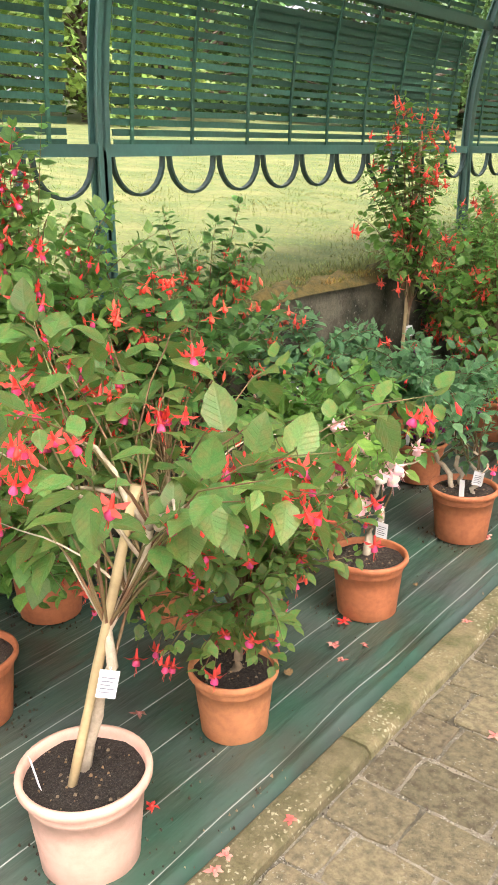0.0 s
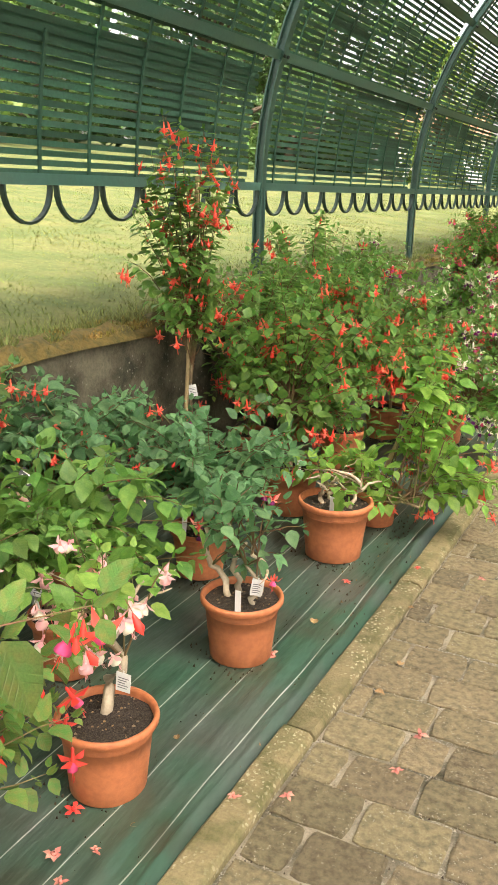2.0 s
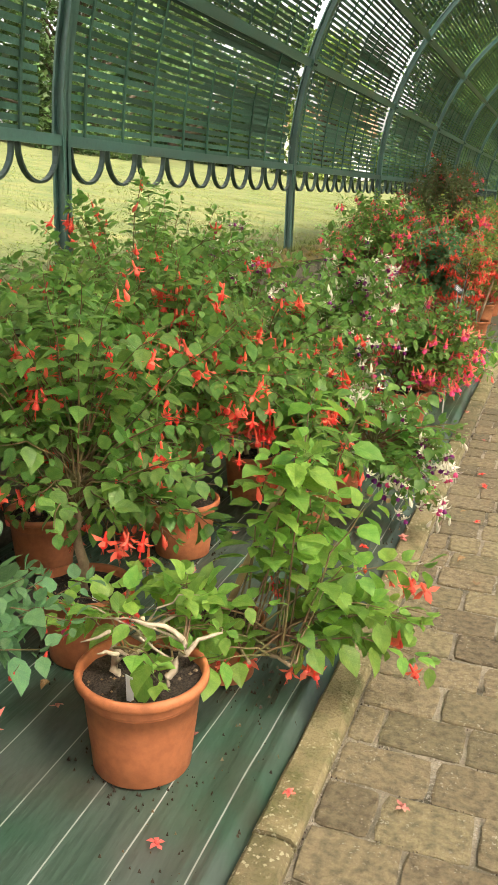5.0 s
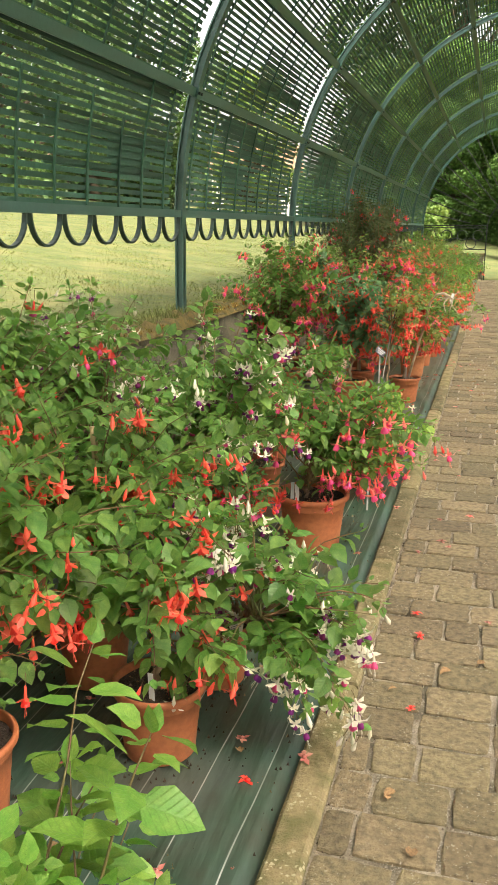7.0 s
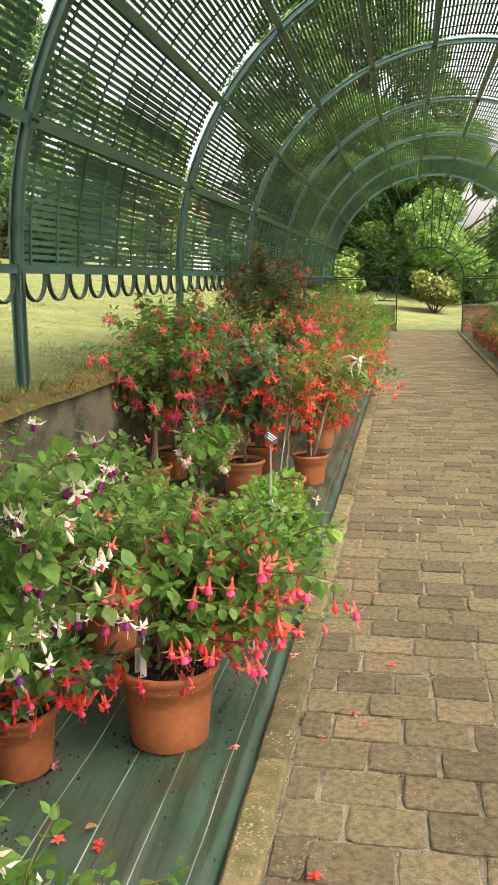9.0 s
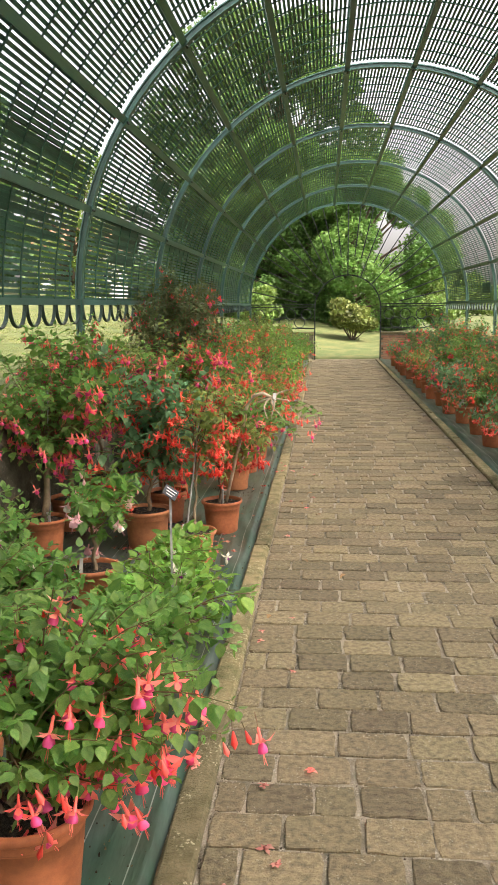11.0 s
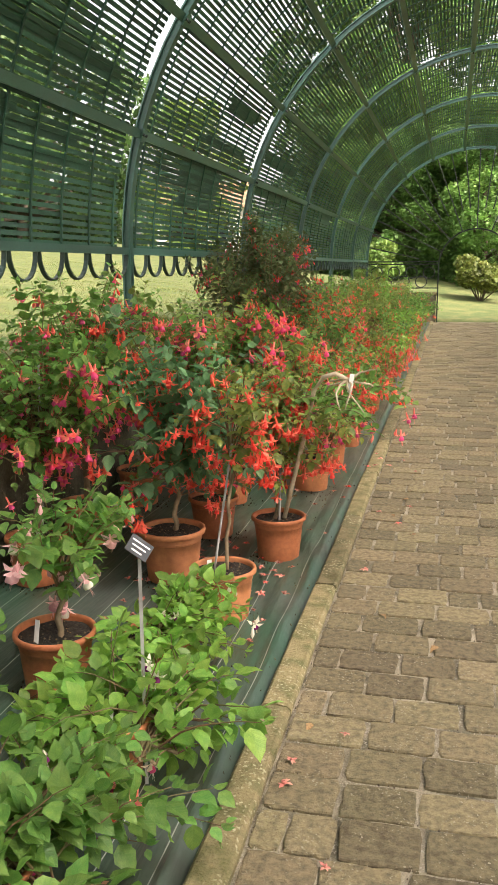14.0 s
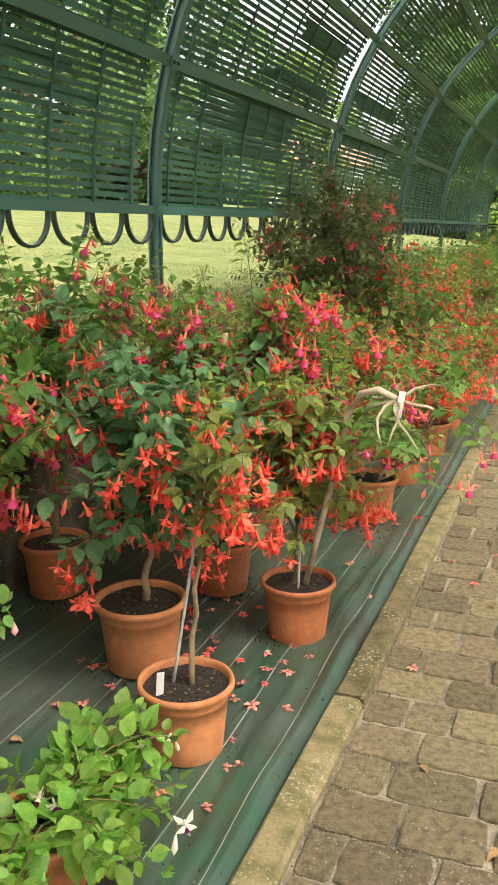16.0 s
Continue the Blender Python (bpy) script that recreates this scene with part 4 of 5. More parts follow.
def flower_kinds(fine):
    """Two open flowers and two buds of each kind."""
    return {
        "red": [flower_soup(RED, RED, MAGENTA, 0.55, fine=fine), flower_soup(RED, RED, MAGENTA, 0.9, wide=0.0105, fine=fine), bud_soup(RED, fine=fine), bud_soup(RED, 0.016, 0.0055, fine=fine)],
        "scarlet": [flower_soup(ORANGE, ORANGE, RED, 0.3, 0.022, fine=fine), flower_soup(RED, ORANGE, RED, 0.6, 0.02, fine=fine), bud_soup(ORANGE, 0.028, fine=fine), bud_soup(ORANGE, 0.02, fine=fine)],
        "tube": [flower_soup(ORANGE, ORANGE, ORANGE, 0.1, 0.034, 0.012, 0.008, fine=fine), flower_soup(CORAL, CORAL, RED, 0.2, 0.034, 0.014, 0.009, fine=fine), bud_soup(ORANGE, 0.04, 0.005, fine=fine), bud_soup(CORAL, 0.03, 0.005, fine=fine)],
        "coral": [flower_soup(CORAL, CORAL, MAGENTA, 0.4, 0.022, 0.02, 0.0115, 1.1, fine=fine), flower_soup(CORAL, CORAL, MAGENTA, 0.75, 0.022, 0.02, 0.012, 1.1, fine=fine), bud_soup(CORAL, 0.03, 0.0075, fine=fine), bud_soup(RED, 0.026, fine=fine)],
        "pink": [flower_soup(PALE_PINK, PALE_PINK, CREAM, 0.3, 0.012, 0.022, 0.016, 1.15, fine=fine), flower_soup(PALE_PINK, PALE_PINK, PALE_PINK, 0.6, 0.012, 0.022, 0.016, 1.15, fine=fine), bud_soup(PALE_PINK, 0.026, 0.008, fine=fine), bud_soup(PALE_PINK, 0.02, fine=fine)],
        "white": [flower_soup(CREAM, CREAM, PURPLE, 0.75, 0.012, 0.018, 0.0105, 0.88, fine=fine), flower_soup(CREAM, CREAM, MAGENTA, 0.4, 0.012, 0.018, 0.01, 0.88, fine=fine), bud_soup(CREAM, 0.028, 0.0065, fine=fine), bud_soup(CREAM, 0.022, fine=fine)],
        "violet": [flower_soup(RED, RED, PURPLE, 0.8, wide=0.015, fine=fine), flower_soup(RED, CORAL, PURPLE, 0.95, wide=0.015, fine=fine), bud_soup(RED, fine=fine), bud_soup(RED, 0.018, fine=fine)],
    }


FLOWERS, FAR_FLOWERS = flower_kinds(True), flower_kinds(False)
FLOWER_MESH = {k: [s.mesh("flower" if i < 2 else "bud", True) for i, s in enumerate(v)] for k, v in FLOWERS.items()}


def leaf_meshes(mat):
    out = []
    for i in range(4):
        v = LEAF_V.copy()
        v[:, 0] *= 1 + 0.12 * (i - 1.5) / 1.5
        v[:, 2] += -0.1 * i / 3 * v[:, 1] ** 2 + 0.04 * (i % 2) * np.abs(v[:, 0])
        eye = np.hstack([np.eye(3), np.zeros((3, 1))])
        out.append(repeat_mesh("leaf", v, LEAF_F, [mat], [0] * len(LEAF_F), [eye], LEAF_UV))
    return out


LEAF_MESH = {}


def pot_meshes():
    body, rim, soil = Soup(), Soup(), Soup()
    body.lathe([(0.02, 0.0), (0.735, 0.0), (0.745, 0.012), (0.78, 0.4), (0.83, 0.85), (0.87, 1.22), (0.885, 1.225), (0.885, 1.25), (0.9, 1.36), (0.92, 1.4)], TERRACOTTA, 40)
    rim.lathe([(0.9, 1.4), (0.965, 1.405), (0.995, 1.43), (1.0, 1.5), (0.985, 1.555), (0.94, 1.565), (0.905, 1.55), (0.89, 1.48), (0.87, 1.2)], TERRACOTTA, 40)
    rng = random.Random(2)
    rings, verts, faces = 7, [(0, 0, 1.43)], []
    for i in range(1, rings + 1):
        for k in range(28):
            a = 2 * math.pi * k / 28
            r = 0.885 * i / rings
            verts.append((r * math.cos(a), r * math.sin(a), 1.4 + rng.uniform(-0.02, 0.035) + 0.03 * (1 - i / rings)))
    for k in range(28):
        faces.append((0, 1 + k, 1 + (k + 1) % 28))
    for i in range(rings - 1):
        for k in range(28):
            k2 = (k + 1) % 28
            faces.append((1 + i * 28 + k, 1 + (i + 1) * 28 + k, 1 + (i + 1) * 28 + k2, 1 + i * 28 + k2))
    soil.add(verts, faces, SOIL)
    for _ in range(70):
        a, r = rng.uniform(0, 6.28), 0.82 * math.sqrt(rng.random())
        x, y, d = r * math.cos(a), r * math.sin(a), rng.uniform(0.012, 0.04)
        z = 1.43
        soil.add([(x - d, y, z), (x, y - d, z), (x + d, y + d * 0.3, z), (x, y + d, z), (x, y, z + d)], [(0, 1, 4), (1, 2, 4), (2, 3, 4), (3, 0, 4)], rng.choice([SOIL, SOIL, BARK, DRY]))
    return body, rim, soil.mesh("soil")


POT_BODY, POT_RIM, SOIL_MESH = pot_meshes()
POT_MESH = {}
for mat in (TERRACOTTA, TERRA_OLD, TERRA_PALE):
    pair = []
    for q, nm in ((POT_BODY, "pot"), (POT_RIM, "rim")):
        q.mats = [mat]
        pair.append(q.mesh(nm, True))
    POT_MESH[mat.name] = pair


def tag_meshes():
    s = Soup()
    s.box((-0.011, -0.0008, 0), (0.011, 0.0008, 0.11), TAG)
    d = Soup()
    d.box((-0.035, -0.001, -0.1), (0.035, 0.001, 0.0), TAG)
    for i in range(5):
        d.box((-0.026, -0.0016, -0.03 - 0.013 * i), (0.026 - 0.008 * (i % 3), -0.001, -0.026 - 0.013 * i), INK)
    d.tube([(0, 0, 0), (0.004, 0, 0.012), (-0.004, 0, 0.012), (0, 0, 0)], 0.0012, TAG, 4)
    return s.mesh("plant_label"), d.mesh("paper_tag")


LABEL_MESH, PAPER_MESH = tag_meshes()


def plant(x, y, seed, crown, leaf, size=0.06, branches=36, flower="red", blooms=30, r=0.145, pot=None, style="single", cane="", tags=(), single_leaves=0, droop=0.3, bare=False, far=False, label="", stem=0.011, limbs=0):
    """A fuchsia in a pot. crown: dx, dy from the pot, lowest and highest leaf, radius."""
    rnd = random.Random(seed * 7 + 1)
    branches, size, blooms = int(branches * (0.95 if far else 1.3)), size * (1.25 if far else 1.12), int(blooms * (2.3 if far else 2.8))
    pot = pot or TERRACOTTA
    hgt = r * 1.56
    root = thing("potted_fuchsia", label, "potted plant", "potted fuchsias", at=(x, y, 0.012))
    sc = Matrix.Diagonal((r, r, r, 1)) @ pose(0, 0, 0, 0, 0, rnd.uniform(0, 360))
    body = part("pot", POT_MESH[pot.name][0], root, m=sc)
    part("rim", POT_MESH[pot.name][1], body)
    part("soil", SOIL_MESH, root, "dark crumbly potting soil", m=sc)
    dx, dy, z0, z1, rad = crown
    soil_z = r * 1.42
    cz, rz = (z0 + z1) / 2, (z1 - z0) / 2
    # trunks
    bark = BARE if bare else BARK
    count = {"single": 1, "multi": 3, "bush": 4}[style]
    stems = []
    top = Vector((dx, dy, z0 + rz * (0.5 if style != "bush" else 0.3)))
    for i in range(count):
        a = rnd.uniform(0, 6.28)
        foot = Vector((0.35 * r * math.cos(a), 0.35 * r * math.sin(a), soil_z - 0.01)) if count > 1 else Vector((rnd.uniform(-0.15, 0.15) * r, rnd.uniform(-0.15, 0.15) * r, soil_z - 0.01))
        spread = rad * (0.35 if count > 1 else 0.05)
        end = top + Vector((spread * math.cos(a), spread * math.sin(a), rnd.uniform(-0.1, 0.1) * rz))
        n = 8
        pts = []
        for k in range(n + 1):
            t = k / n
            w = 0.035 * math.sin(math.pi * t) if (bare or count > 1) else 0.012
            pts.append(foot.lerp(end, t) + Vector((rnd.uniform(-w, w), rnd.uniform(-w, w), 0)) * (t < 1))
        wood = Soup()
        wood.tube(pts, [stem * (1.15 - 0.55 * k / n) * rnd.uniform(0.9, 1.12) / (1 if count == 1 else 1.25) for k in range(n + 1)], bark, 8)
        part("trunk" if count == 1 else "stem", wood.mesh("trunk", True), root, "bare pale twisting stem" if bare else "")
        stems.append(pts)
    # old crooked limbs that show between the leaves
    for i in range(limbs):
        p = rnd.choice(stems)[-1 if style == "single" else rnd.choice((4, 6, 8))].copy()
        a, rise = i * 6.28 / limbs + rnd.uniform(-0.4, 0.4), rnd.uniform(0.3, 0.9)
        pts = [p.copy()]
        for k in range(6):
            a += rnd.uniform(-0.8, 0.8)
            p = p + Vector((math.cos(a), math.sin(a), rise - 0.12 * k + rnd.uniform(-0.45, 0.45))) * rad * 0.1
            pts.append(p.copy())
        wood = Soup()
        wood.tube(pts, [stem * w for w in (0.6, 0.52, 0.46, 0.4, 0.33, 0.24, 0.1)], bark, 7)
        part("limb", wood.mesh("limb", True), root)
    twigs = Soup()
    leaves, tips = [], []
    lobes = []
    for i in range(max(6, branches // 6)):
        lobes.append(Vector((rnd.gauss(0, 1), rnd.gauss(0, 1), rnd.gauss(0, 1))).normalized() * rnd.uniform(0.55, 1.0))
    for i in range(branches):
        d = rnd.choice(lobes) + Vector((rnd.gauss(0, 1), rnd.gauss(0, 1), rnd.gauss(0, 1))) * 0.24
        if i % 5 == 0:
            d = Vector((rnd.gauss(0, 1), rnd.gauss(0, 1), rnd.gauss(0, 1))).normalized() * rnd.uniform(0.8, 1.12)
        f = 1.0
        goal = Vector((dx + d.x * rad * f, dy + d.y * rad * f, cz + d.z * rz * f))
        stemp = rnd.choice(stems)
        t0 = rnd.uniform(0.55, 1.0) if style == "single" else rnd.uniform(0.35, 1.0)
        idx = min(len(stemp) - 1, int(t0 * (len(stemp) - 1) + 0.5))
        start = stemp[idx]
        mid = start.lerp(goal, 0.5) + Vector((0, 0, 0.25 * (goal - start).length * (0.5 + rnd.random())))
        pts = []
        for k in range(7):
            t = k / 6
            p = start * (1 - t) ** 2 + mid * 2 * t * (1 - t) + goal * t * t
            if 0 < k < 6:
                p = p + Vector((rnd.uniform(-1, 1), rnd.uniform(-1, 1), rnd.uniform(-1, 1))) * 0.008
            pts.append(p)
        twigs.tube(pts, [0.0042, 0.0036, 0.003, 0.0026, 0.0021, 0.0017, 0.001], bark if (bare and rnd.random() < 0.15) else TWIG, 3 if far else 4, cap=False)
        length = sum((pts[k + 1] - pts[k]).length for k in range(6))
        step = size * (0.5 if not bare else 0.8)
        nodes = max(3, int(length * 0.75 / step))
        turn = rnd.uniform(0, 3.14)
        for q in range(nodes):
            t = 0.28 + 0.72 * (q + 1) / nodes
            k = min(5, int(t * 6))
            p = pts[k].lerp(pts[k + 1], t * 6 - k) if k < 6 else pts[6]
            along = (pts[k + 1] - pts[k]).normalized()
            turn += 1.57 + rnd.uniform(-0.3, 0.3)
            side = along.cross(Vector((0.2, 0.1, 1))).normalized()
            other = along.cross(side)
            for sgn in (1, -1):
                if rnd.random() < 0.1:
                    continue
                out = (side * math.cos(turn) + other * math.sin(turn)) * sgn
                fwd = (along * 0.45 + out * 0.9 + Vector((0, 0, -droop + rnd.uniform(-0.25, 0.25)))).normalized()
                nrm = Vector((rnd.uniform(-0.45, 0.45), rnd.uniform(-0.45, 0.45), 1))
                xax = fwd.cross(nrm).normalized()
                nrm = xax.cross(fwd)
                ln = size * rnd.uniform(0.45, 1.2) * (1.05 - 0.4 * (t > 0.9))
                at = p + fwd * size * 0.22
                leaves.append((ln * xax, ln * fwd, ln * nrm, at))
        for q in range(2):
            leaves.append((size * 0.45 * side, size * 0.5 * (along + Vector((rnd.uniform(-0.4, 0.4), rnd.uniform(-0.4, 0.4), 0.3))).normalized(), size * 0.45 * other, pts[6]))
        tips.append(pts)
    tagged(part("branchwork", twigs.mesh("branchwork", True), root), kind="stuff")
    rows = np.array([[list(c) for c in lf] for lf in leaves])
    frames = np.transpose(rows, (0, 2, 1))
    cut = min(single_leaves, len(frames))
    order = np.random.default_rng(seed).permutation(len(frames))
    if cut:
        if leaf.name not in LEAF_MESH:
            LEAF_MESH[leaf.name] = leaf_meshes(leaf)
        for q in order[:cut]:
            m = Matrix([list(r4) for r4 in frames[q]] + [[0, 0, 0, 1]])
            part("leaf", LEAF_MESH[leaf.name][q % 4], root, m=m)
    lv, lf, luv = (FAR_LEAF_V, FAR_LEAF_F, FAR_LEAF_UV) if far else (LEAF_V, LEAF_F, LEAF_UV)
    part("foliage", repeat_mesh("foliage", lv, lf, [leaf], [0] * len(lf), frames[order[cut:]], luv), root)["kind"] = "stuff"
    # flowers hang in loose groups near the ends of the twigs
    hung = {0: [], 1: [], 2: [], 3: []}
    made = 0
    while made < blooms:
        pts = rnd.choice(tips)
        k = rnd.choice((4, 5, 5, 6, 6, 6))
        group = rnd.randint(1, 3)
        for _ in range(group):
            p = pts[k] + Vector((rnd.uniform(-1, 1), rnd.uniform(-1, 1), rnd.uniform(-0.8, 0.2))) * 0.042
            kind = rnd.choice((0, 0, 1, 1, 0, 2, 2, 3))
            g = rnd.uniform(0.95, 1.4) * (0.85 if y < 4.5 else 1.0)
            m = Matrix.Translation(p) @ pose(0, 0, 0, rnd.uniform(-28, 28), rnd.uniform(-28, 28), rnd.uniform(0, 360)) @ Matrix.Diagonal((g, g, g, 1))
            hung[kind].append(m)
            made += 1
    for kind, ms in hung.items():
        if not ms:
            continue
        nm = "flower" if kind < 2 else "bud"
        if far:
            s = FAR_FLOWERS[flower][kind]
            part("blossom" if kind < 2 else "bud_growth", repeat_mesh(nm + "s", np.array(s.v), s.f, s.mats, s.m, [np.array(m)[:3] for m in ms]), root)["kind"] = "stuff"
        else:
            keep = 11 if kind < 2 else 4
            for m in ms[:keep]:
                part(nm, FLOWER_MESH[flower][kind], root, m=m)
            if ms[keep:]:
                s = FLOWERS[flower][kind]
                tagged(part("blossom" if kind < 2 else "bud_growth", repeat_mesh(nm + "s", np.array(s.v), s.f, s.mats, s.m, [np.array(m)[:3] for m in ms[keep:]]), root), kind="stuff")
    if cane:
        c = Soup()
        mat, tall, cr = (CANE, cz - rz * 0.3 if bare else cz + rz * 0.5, 0.011) if cane == "bamboo" else (STEEL_CANE, cz, 0.005)
        a = rnd.uniform(0, 6.28)
        base = Vector((0.3 * r * math.cos(a), 0.3 * r * math.sin(a), soil_z - 0.02))
        end = Vector((dx * 0.8, dy * 0.8, tall)) + Vector((0.02, 0.01, 0))
        n = 7
        c.tube([base.lerp(end, k / n) for k in range(n + 1)], [cr * (1.12 if k % 2 else 0.96) for k in range(n + 1)], mat, 8)
        part("cane", c.mesh("cane", True), root, "straight bamboo cane" if cane == "bamboo" else "thin grey stake")
    for tag in tags:
        a = rnd.uniform(3.6, 5.8)
        if tag == "label":
            part("plant_label", LABEL_MESH, root, "white plastic plant label", m=pose(0.62 * r * math.cos(a), 0.62 * r * math.sin(a), soil_z - 0.03, rnd.uniform(-14, 14), rnd.uniform(-14, 14), rnd.uniform(-30, 60)))
        else:
            pts = rnd.choice(stems)
            p = pts[len(pts) // 2] + Vector((0.02, -0.025, 0.01))
            part("paper_tag", PAPER_MESH, root, "white paper tag tied to a stem", m=Matrix.Translation(p) @ pose(0, 0, 0, rnd.uniform(-15, 15), rnd.uniform(-25, 25), rnd.uniform(0, 60)) @ Matrix.Diagonal((0.62, 0.62, 0.62, 1)))
    return root


D, M, L, B, O, Z = LEAF_DARK, LEAF_MID, LEAF_LIGHT, LEAF_BLUE, LEAF_OLIVE, LEAF_BROAD
# along the kerb
plant(-0.36, 1.34, 1, (0.12, 0.12, 0.72, 1.36, 0.48), Z, 0.08, 34, "red", 56, 0.16, TERRA_PALE, "single", "bamboo", ("label", "paper"), 150, 0.45, True, label="trained standard fuchsia with large leaves in pale pink pot", stem=0.014, limbs=7)
plant(-0.39, 1.93, 2, (0.02, 0.02, 0.28, 0.76, 0.34), Z, 0.048, 56, "red", 30, 0.132, TERRA_OLD, "single", "", (), 90, 0.35, label="small-leaved fuchsia with red flowers in terracotta pot", stem=0.014)
plant(-0.43, 2.76, 3, (-0.02, 0.06, 0.4, 0.7, 0.26), L, 0.06, 12, "pink", 16, 0.145, None, "single", "", ("paper",), 60, 0.4, True, label="crooked bare-stemmed fuchsia with pale pink flowers in pot", stem=0.015, limbs=4)
plant(-0.43, 3.57, 4, (-0.06, 0.02, 0.36, 0.68, 0.28), B, 0.055, 18, "red", 1, 0.15, None, "multi", "", ("paper", "paper", "label"), 80, 0.3, True, label="bare-stemmed fuchsia with paper tags in terracotta pot", stem=0.014, limbs=4)
plant(-0.465, 4.57, 5, (0.02, 0.03, 0.3, 0.5, 0.24), L, 0.065, 16, "red", 2, 0.172, None, "multi", "", ("label",), 60, 0.3, True, label="cut-back fuchsia with bare bent branches in pot", stem=0.013, limbs=5)
plant(-0.42, 5.05, 6, (0.2, -0.1, 0.1, 0.86, 0.38), L, 0.074, 30, "scarlet", 10, 0.12, None, "bush", "bamboo", (), 150, 0.4, label="light green leafy fuchsia arching over the kerb")
plant(-0.53, 6.27, 7, (0.0, -0.02, 0.3, 0.78, 0.34), M, 0.065, 34, "scarlet", 34, 0.145, None, "single", "", ("label",), 100, 0.4, label="leafy fuchsia with scarlet hanging flowers in terracotta pot")
plant(-0.5, 6.72, 8, (0.25, -0.26, 0.22, 0.76, 0.34), M, 0.055, 50, "white", 90, 0.14, None, "single", "", ("paper",), 100, 0.35, label="fuchsia with cream and purple flowers spilling to the kerb")
plant(-0.43, 8.07, 9, (0.1, 0.02, 0.34, 0.8, 0.38), M, 0.05, 74, "coral", 84, 0.18, None, "bush", "", ("label", "label"), 130, 0.25, label="rounded bushy fuchsia with coral flowers in terracotta pot")
plant(-0.5, 9.15, 10, (0.06, 0.0, 0.1, 0.46, 0.38), M, 0.065, 50, "coral", 6, 0.135, None, "bush", "", ("label",), 80, 0.25, label="low leafy green fuchsia bush in terracotta pot")
plant(-0.46, 9.78, 11, (0.1, 0.0, 0.1, 0.44, 0.37), L, 0.068, 56, "white", 4, 0.14, None, "bush", "", ("label",), 110, 0.25, label="light green leafy fuchsia bush in terracotta pot")
plant(-0.5, 10.4, 12, (0.05, 0.0, 0.1, 0.36, 0.3), L, 0.055, 52, "white", 5, 0.135, None, "bush", "", (), 80, 0.25, label="low light green fuchsia bush in terracotta pot")
plant(-0.44, 11.07, 13, (0.03, 0.1, 0.66, 1.15, 0.24), O, 0.05, 15, "scarlet", 22, 0.145, TERRA_OLD, "single", "steel", ("label",), 40, 0.4, label="slender staked standard fuchsia in dusty terracotta pot", stem=0.008)
plant(-0.36, 11.9, 14, (-0.02, 0.05, 0.36, 1.08, 0.36), O, 0.05, 50, "scarlet", 90, 0.145, None, "single", "steel", (), 60, 0.45, label="red-flowered standard fuchsia with grey stakes in pot", stem=0.01)
plant(-0.42, 13.35, 15, (0.1, 0.05, 0.3, 0.72, 0.34), O, 0.055, 30, "coral", 16, 0.15, TERRA_OLD, "multi", "", ("paper",), 40, 0.4, True, label="spreading fuchsia with bleached bare branches in pot")
# second row
plant(-1.04, 1.5, 20, (0.05, 0.05, 0.4, 0.95, 0.36), M, 0.07, 40, "scarlet", 60, 0.14, None, "single", "", (), 60, 0.4, label="fuchsia with heavy scarlet flower clusters in terracotta pot")
plant(-0.95, 2.3, 21, (0.0, 0.0, 0.42, 1.3, 0.44), D, 0.065, 62, "scarlet", 150, 0.14, None, "single", "", (), 80, 0.35, label="tall dark-leaved fuchsia with dense red flowers in pot")
plant(-0.91, 3.19, 22, (0.0, 0.02, 0.36, 0.82, 0.4), M, 0.07, 50, "pink", 12, 0.135, None, "multi", "", ("paper", "label"), 80, 0.35, label="fuchsia with broad leaves and pale flowers in pot")
plant(-0.9, 4.09, 23, (0.0, 0.0, 0.3, 0.76, 0.44), B, 0.06, 64, "violet", 22, 0.135, None, "multi", "", ("label",), 60, 0.3, label="dark bluish-leaved fuchsia in terracotta pot")
plant(-0.87, 4.98, 24, (-0.02, 0.03, 0.42, 1.12, 0.42), M, 0.058, 70, "scarlet", 50, 0.155, None, "single", "", ("label",), 70, 0.3, label="thick-trunked leafy fuchsia with scarlet flowers in pot", stem=0.017)
plant(-0.92, 5.84, 25, (-0.03, -0.05, 0.42, 1.18, 0.48), M, 0.055, 96, "scarlet", 80, 0.15, None, "single", "", ("label",), 80, 0.3, label="large leafy fuchsia with scarlet hanging flowers in pot", stem=0.014)
plant(-0.9, 6.6, 26, (0.0, 0.0, 0.36, 1.08, 0.44), M, 0.055, 60, "scarlet", 50, 0.14, None, "single", "bamboo", (), 60, 0.3, label="leafy fuchsia with scarlet flowers and cane in pot")
plant(-0.88, 7.4, 27, (0.2, 0.05, 0.5, 1.26, 0.42), M, 0.052, 50, "white", 100, 0.14, None, "multi", "", ("label",), 50, 0.3, label="twiggy fuchsia with cream and purple flowers in pot", stem=0.018, limbs=8)
plant(-0.86, 7.8, 28, (0.05, 0.0, 0.24, 0.52, 0.3), D, 0.055, 30, "red", 50, 0.14, None, "single", "", ("paper",), 40, 0.35, label="low fuchsia with deep red flowers in terracotta pot")
plant(-0.88, 8.76, 29, (0.0, 0.0, 0.3, 0.85, 0.36), M, 0.05, 50, "scarlet", 20, 0.14, None, "multi", "", (), 40, 0.3, label="green fuchsia with few red flowers in terracotta pot")
plant(-1.0, 9.45, 30, (0.0, 0.0, 0.2, 0.62, 0.34), M, 0.06, 46, "white", 8, 0.14, None, "bush", "", (), 50, 0.3, label="leafy green fuchsia bush in terracotta pot")
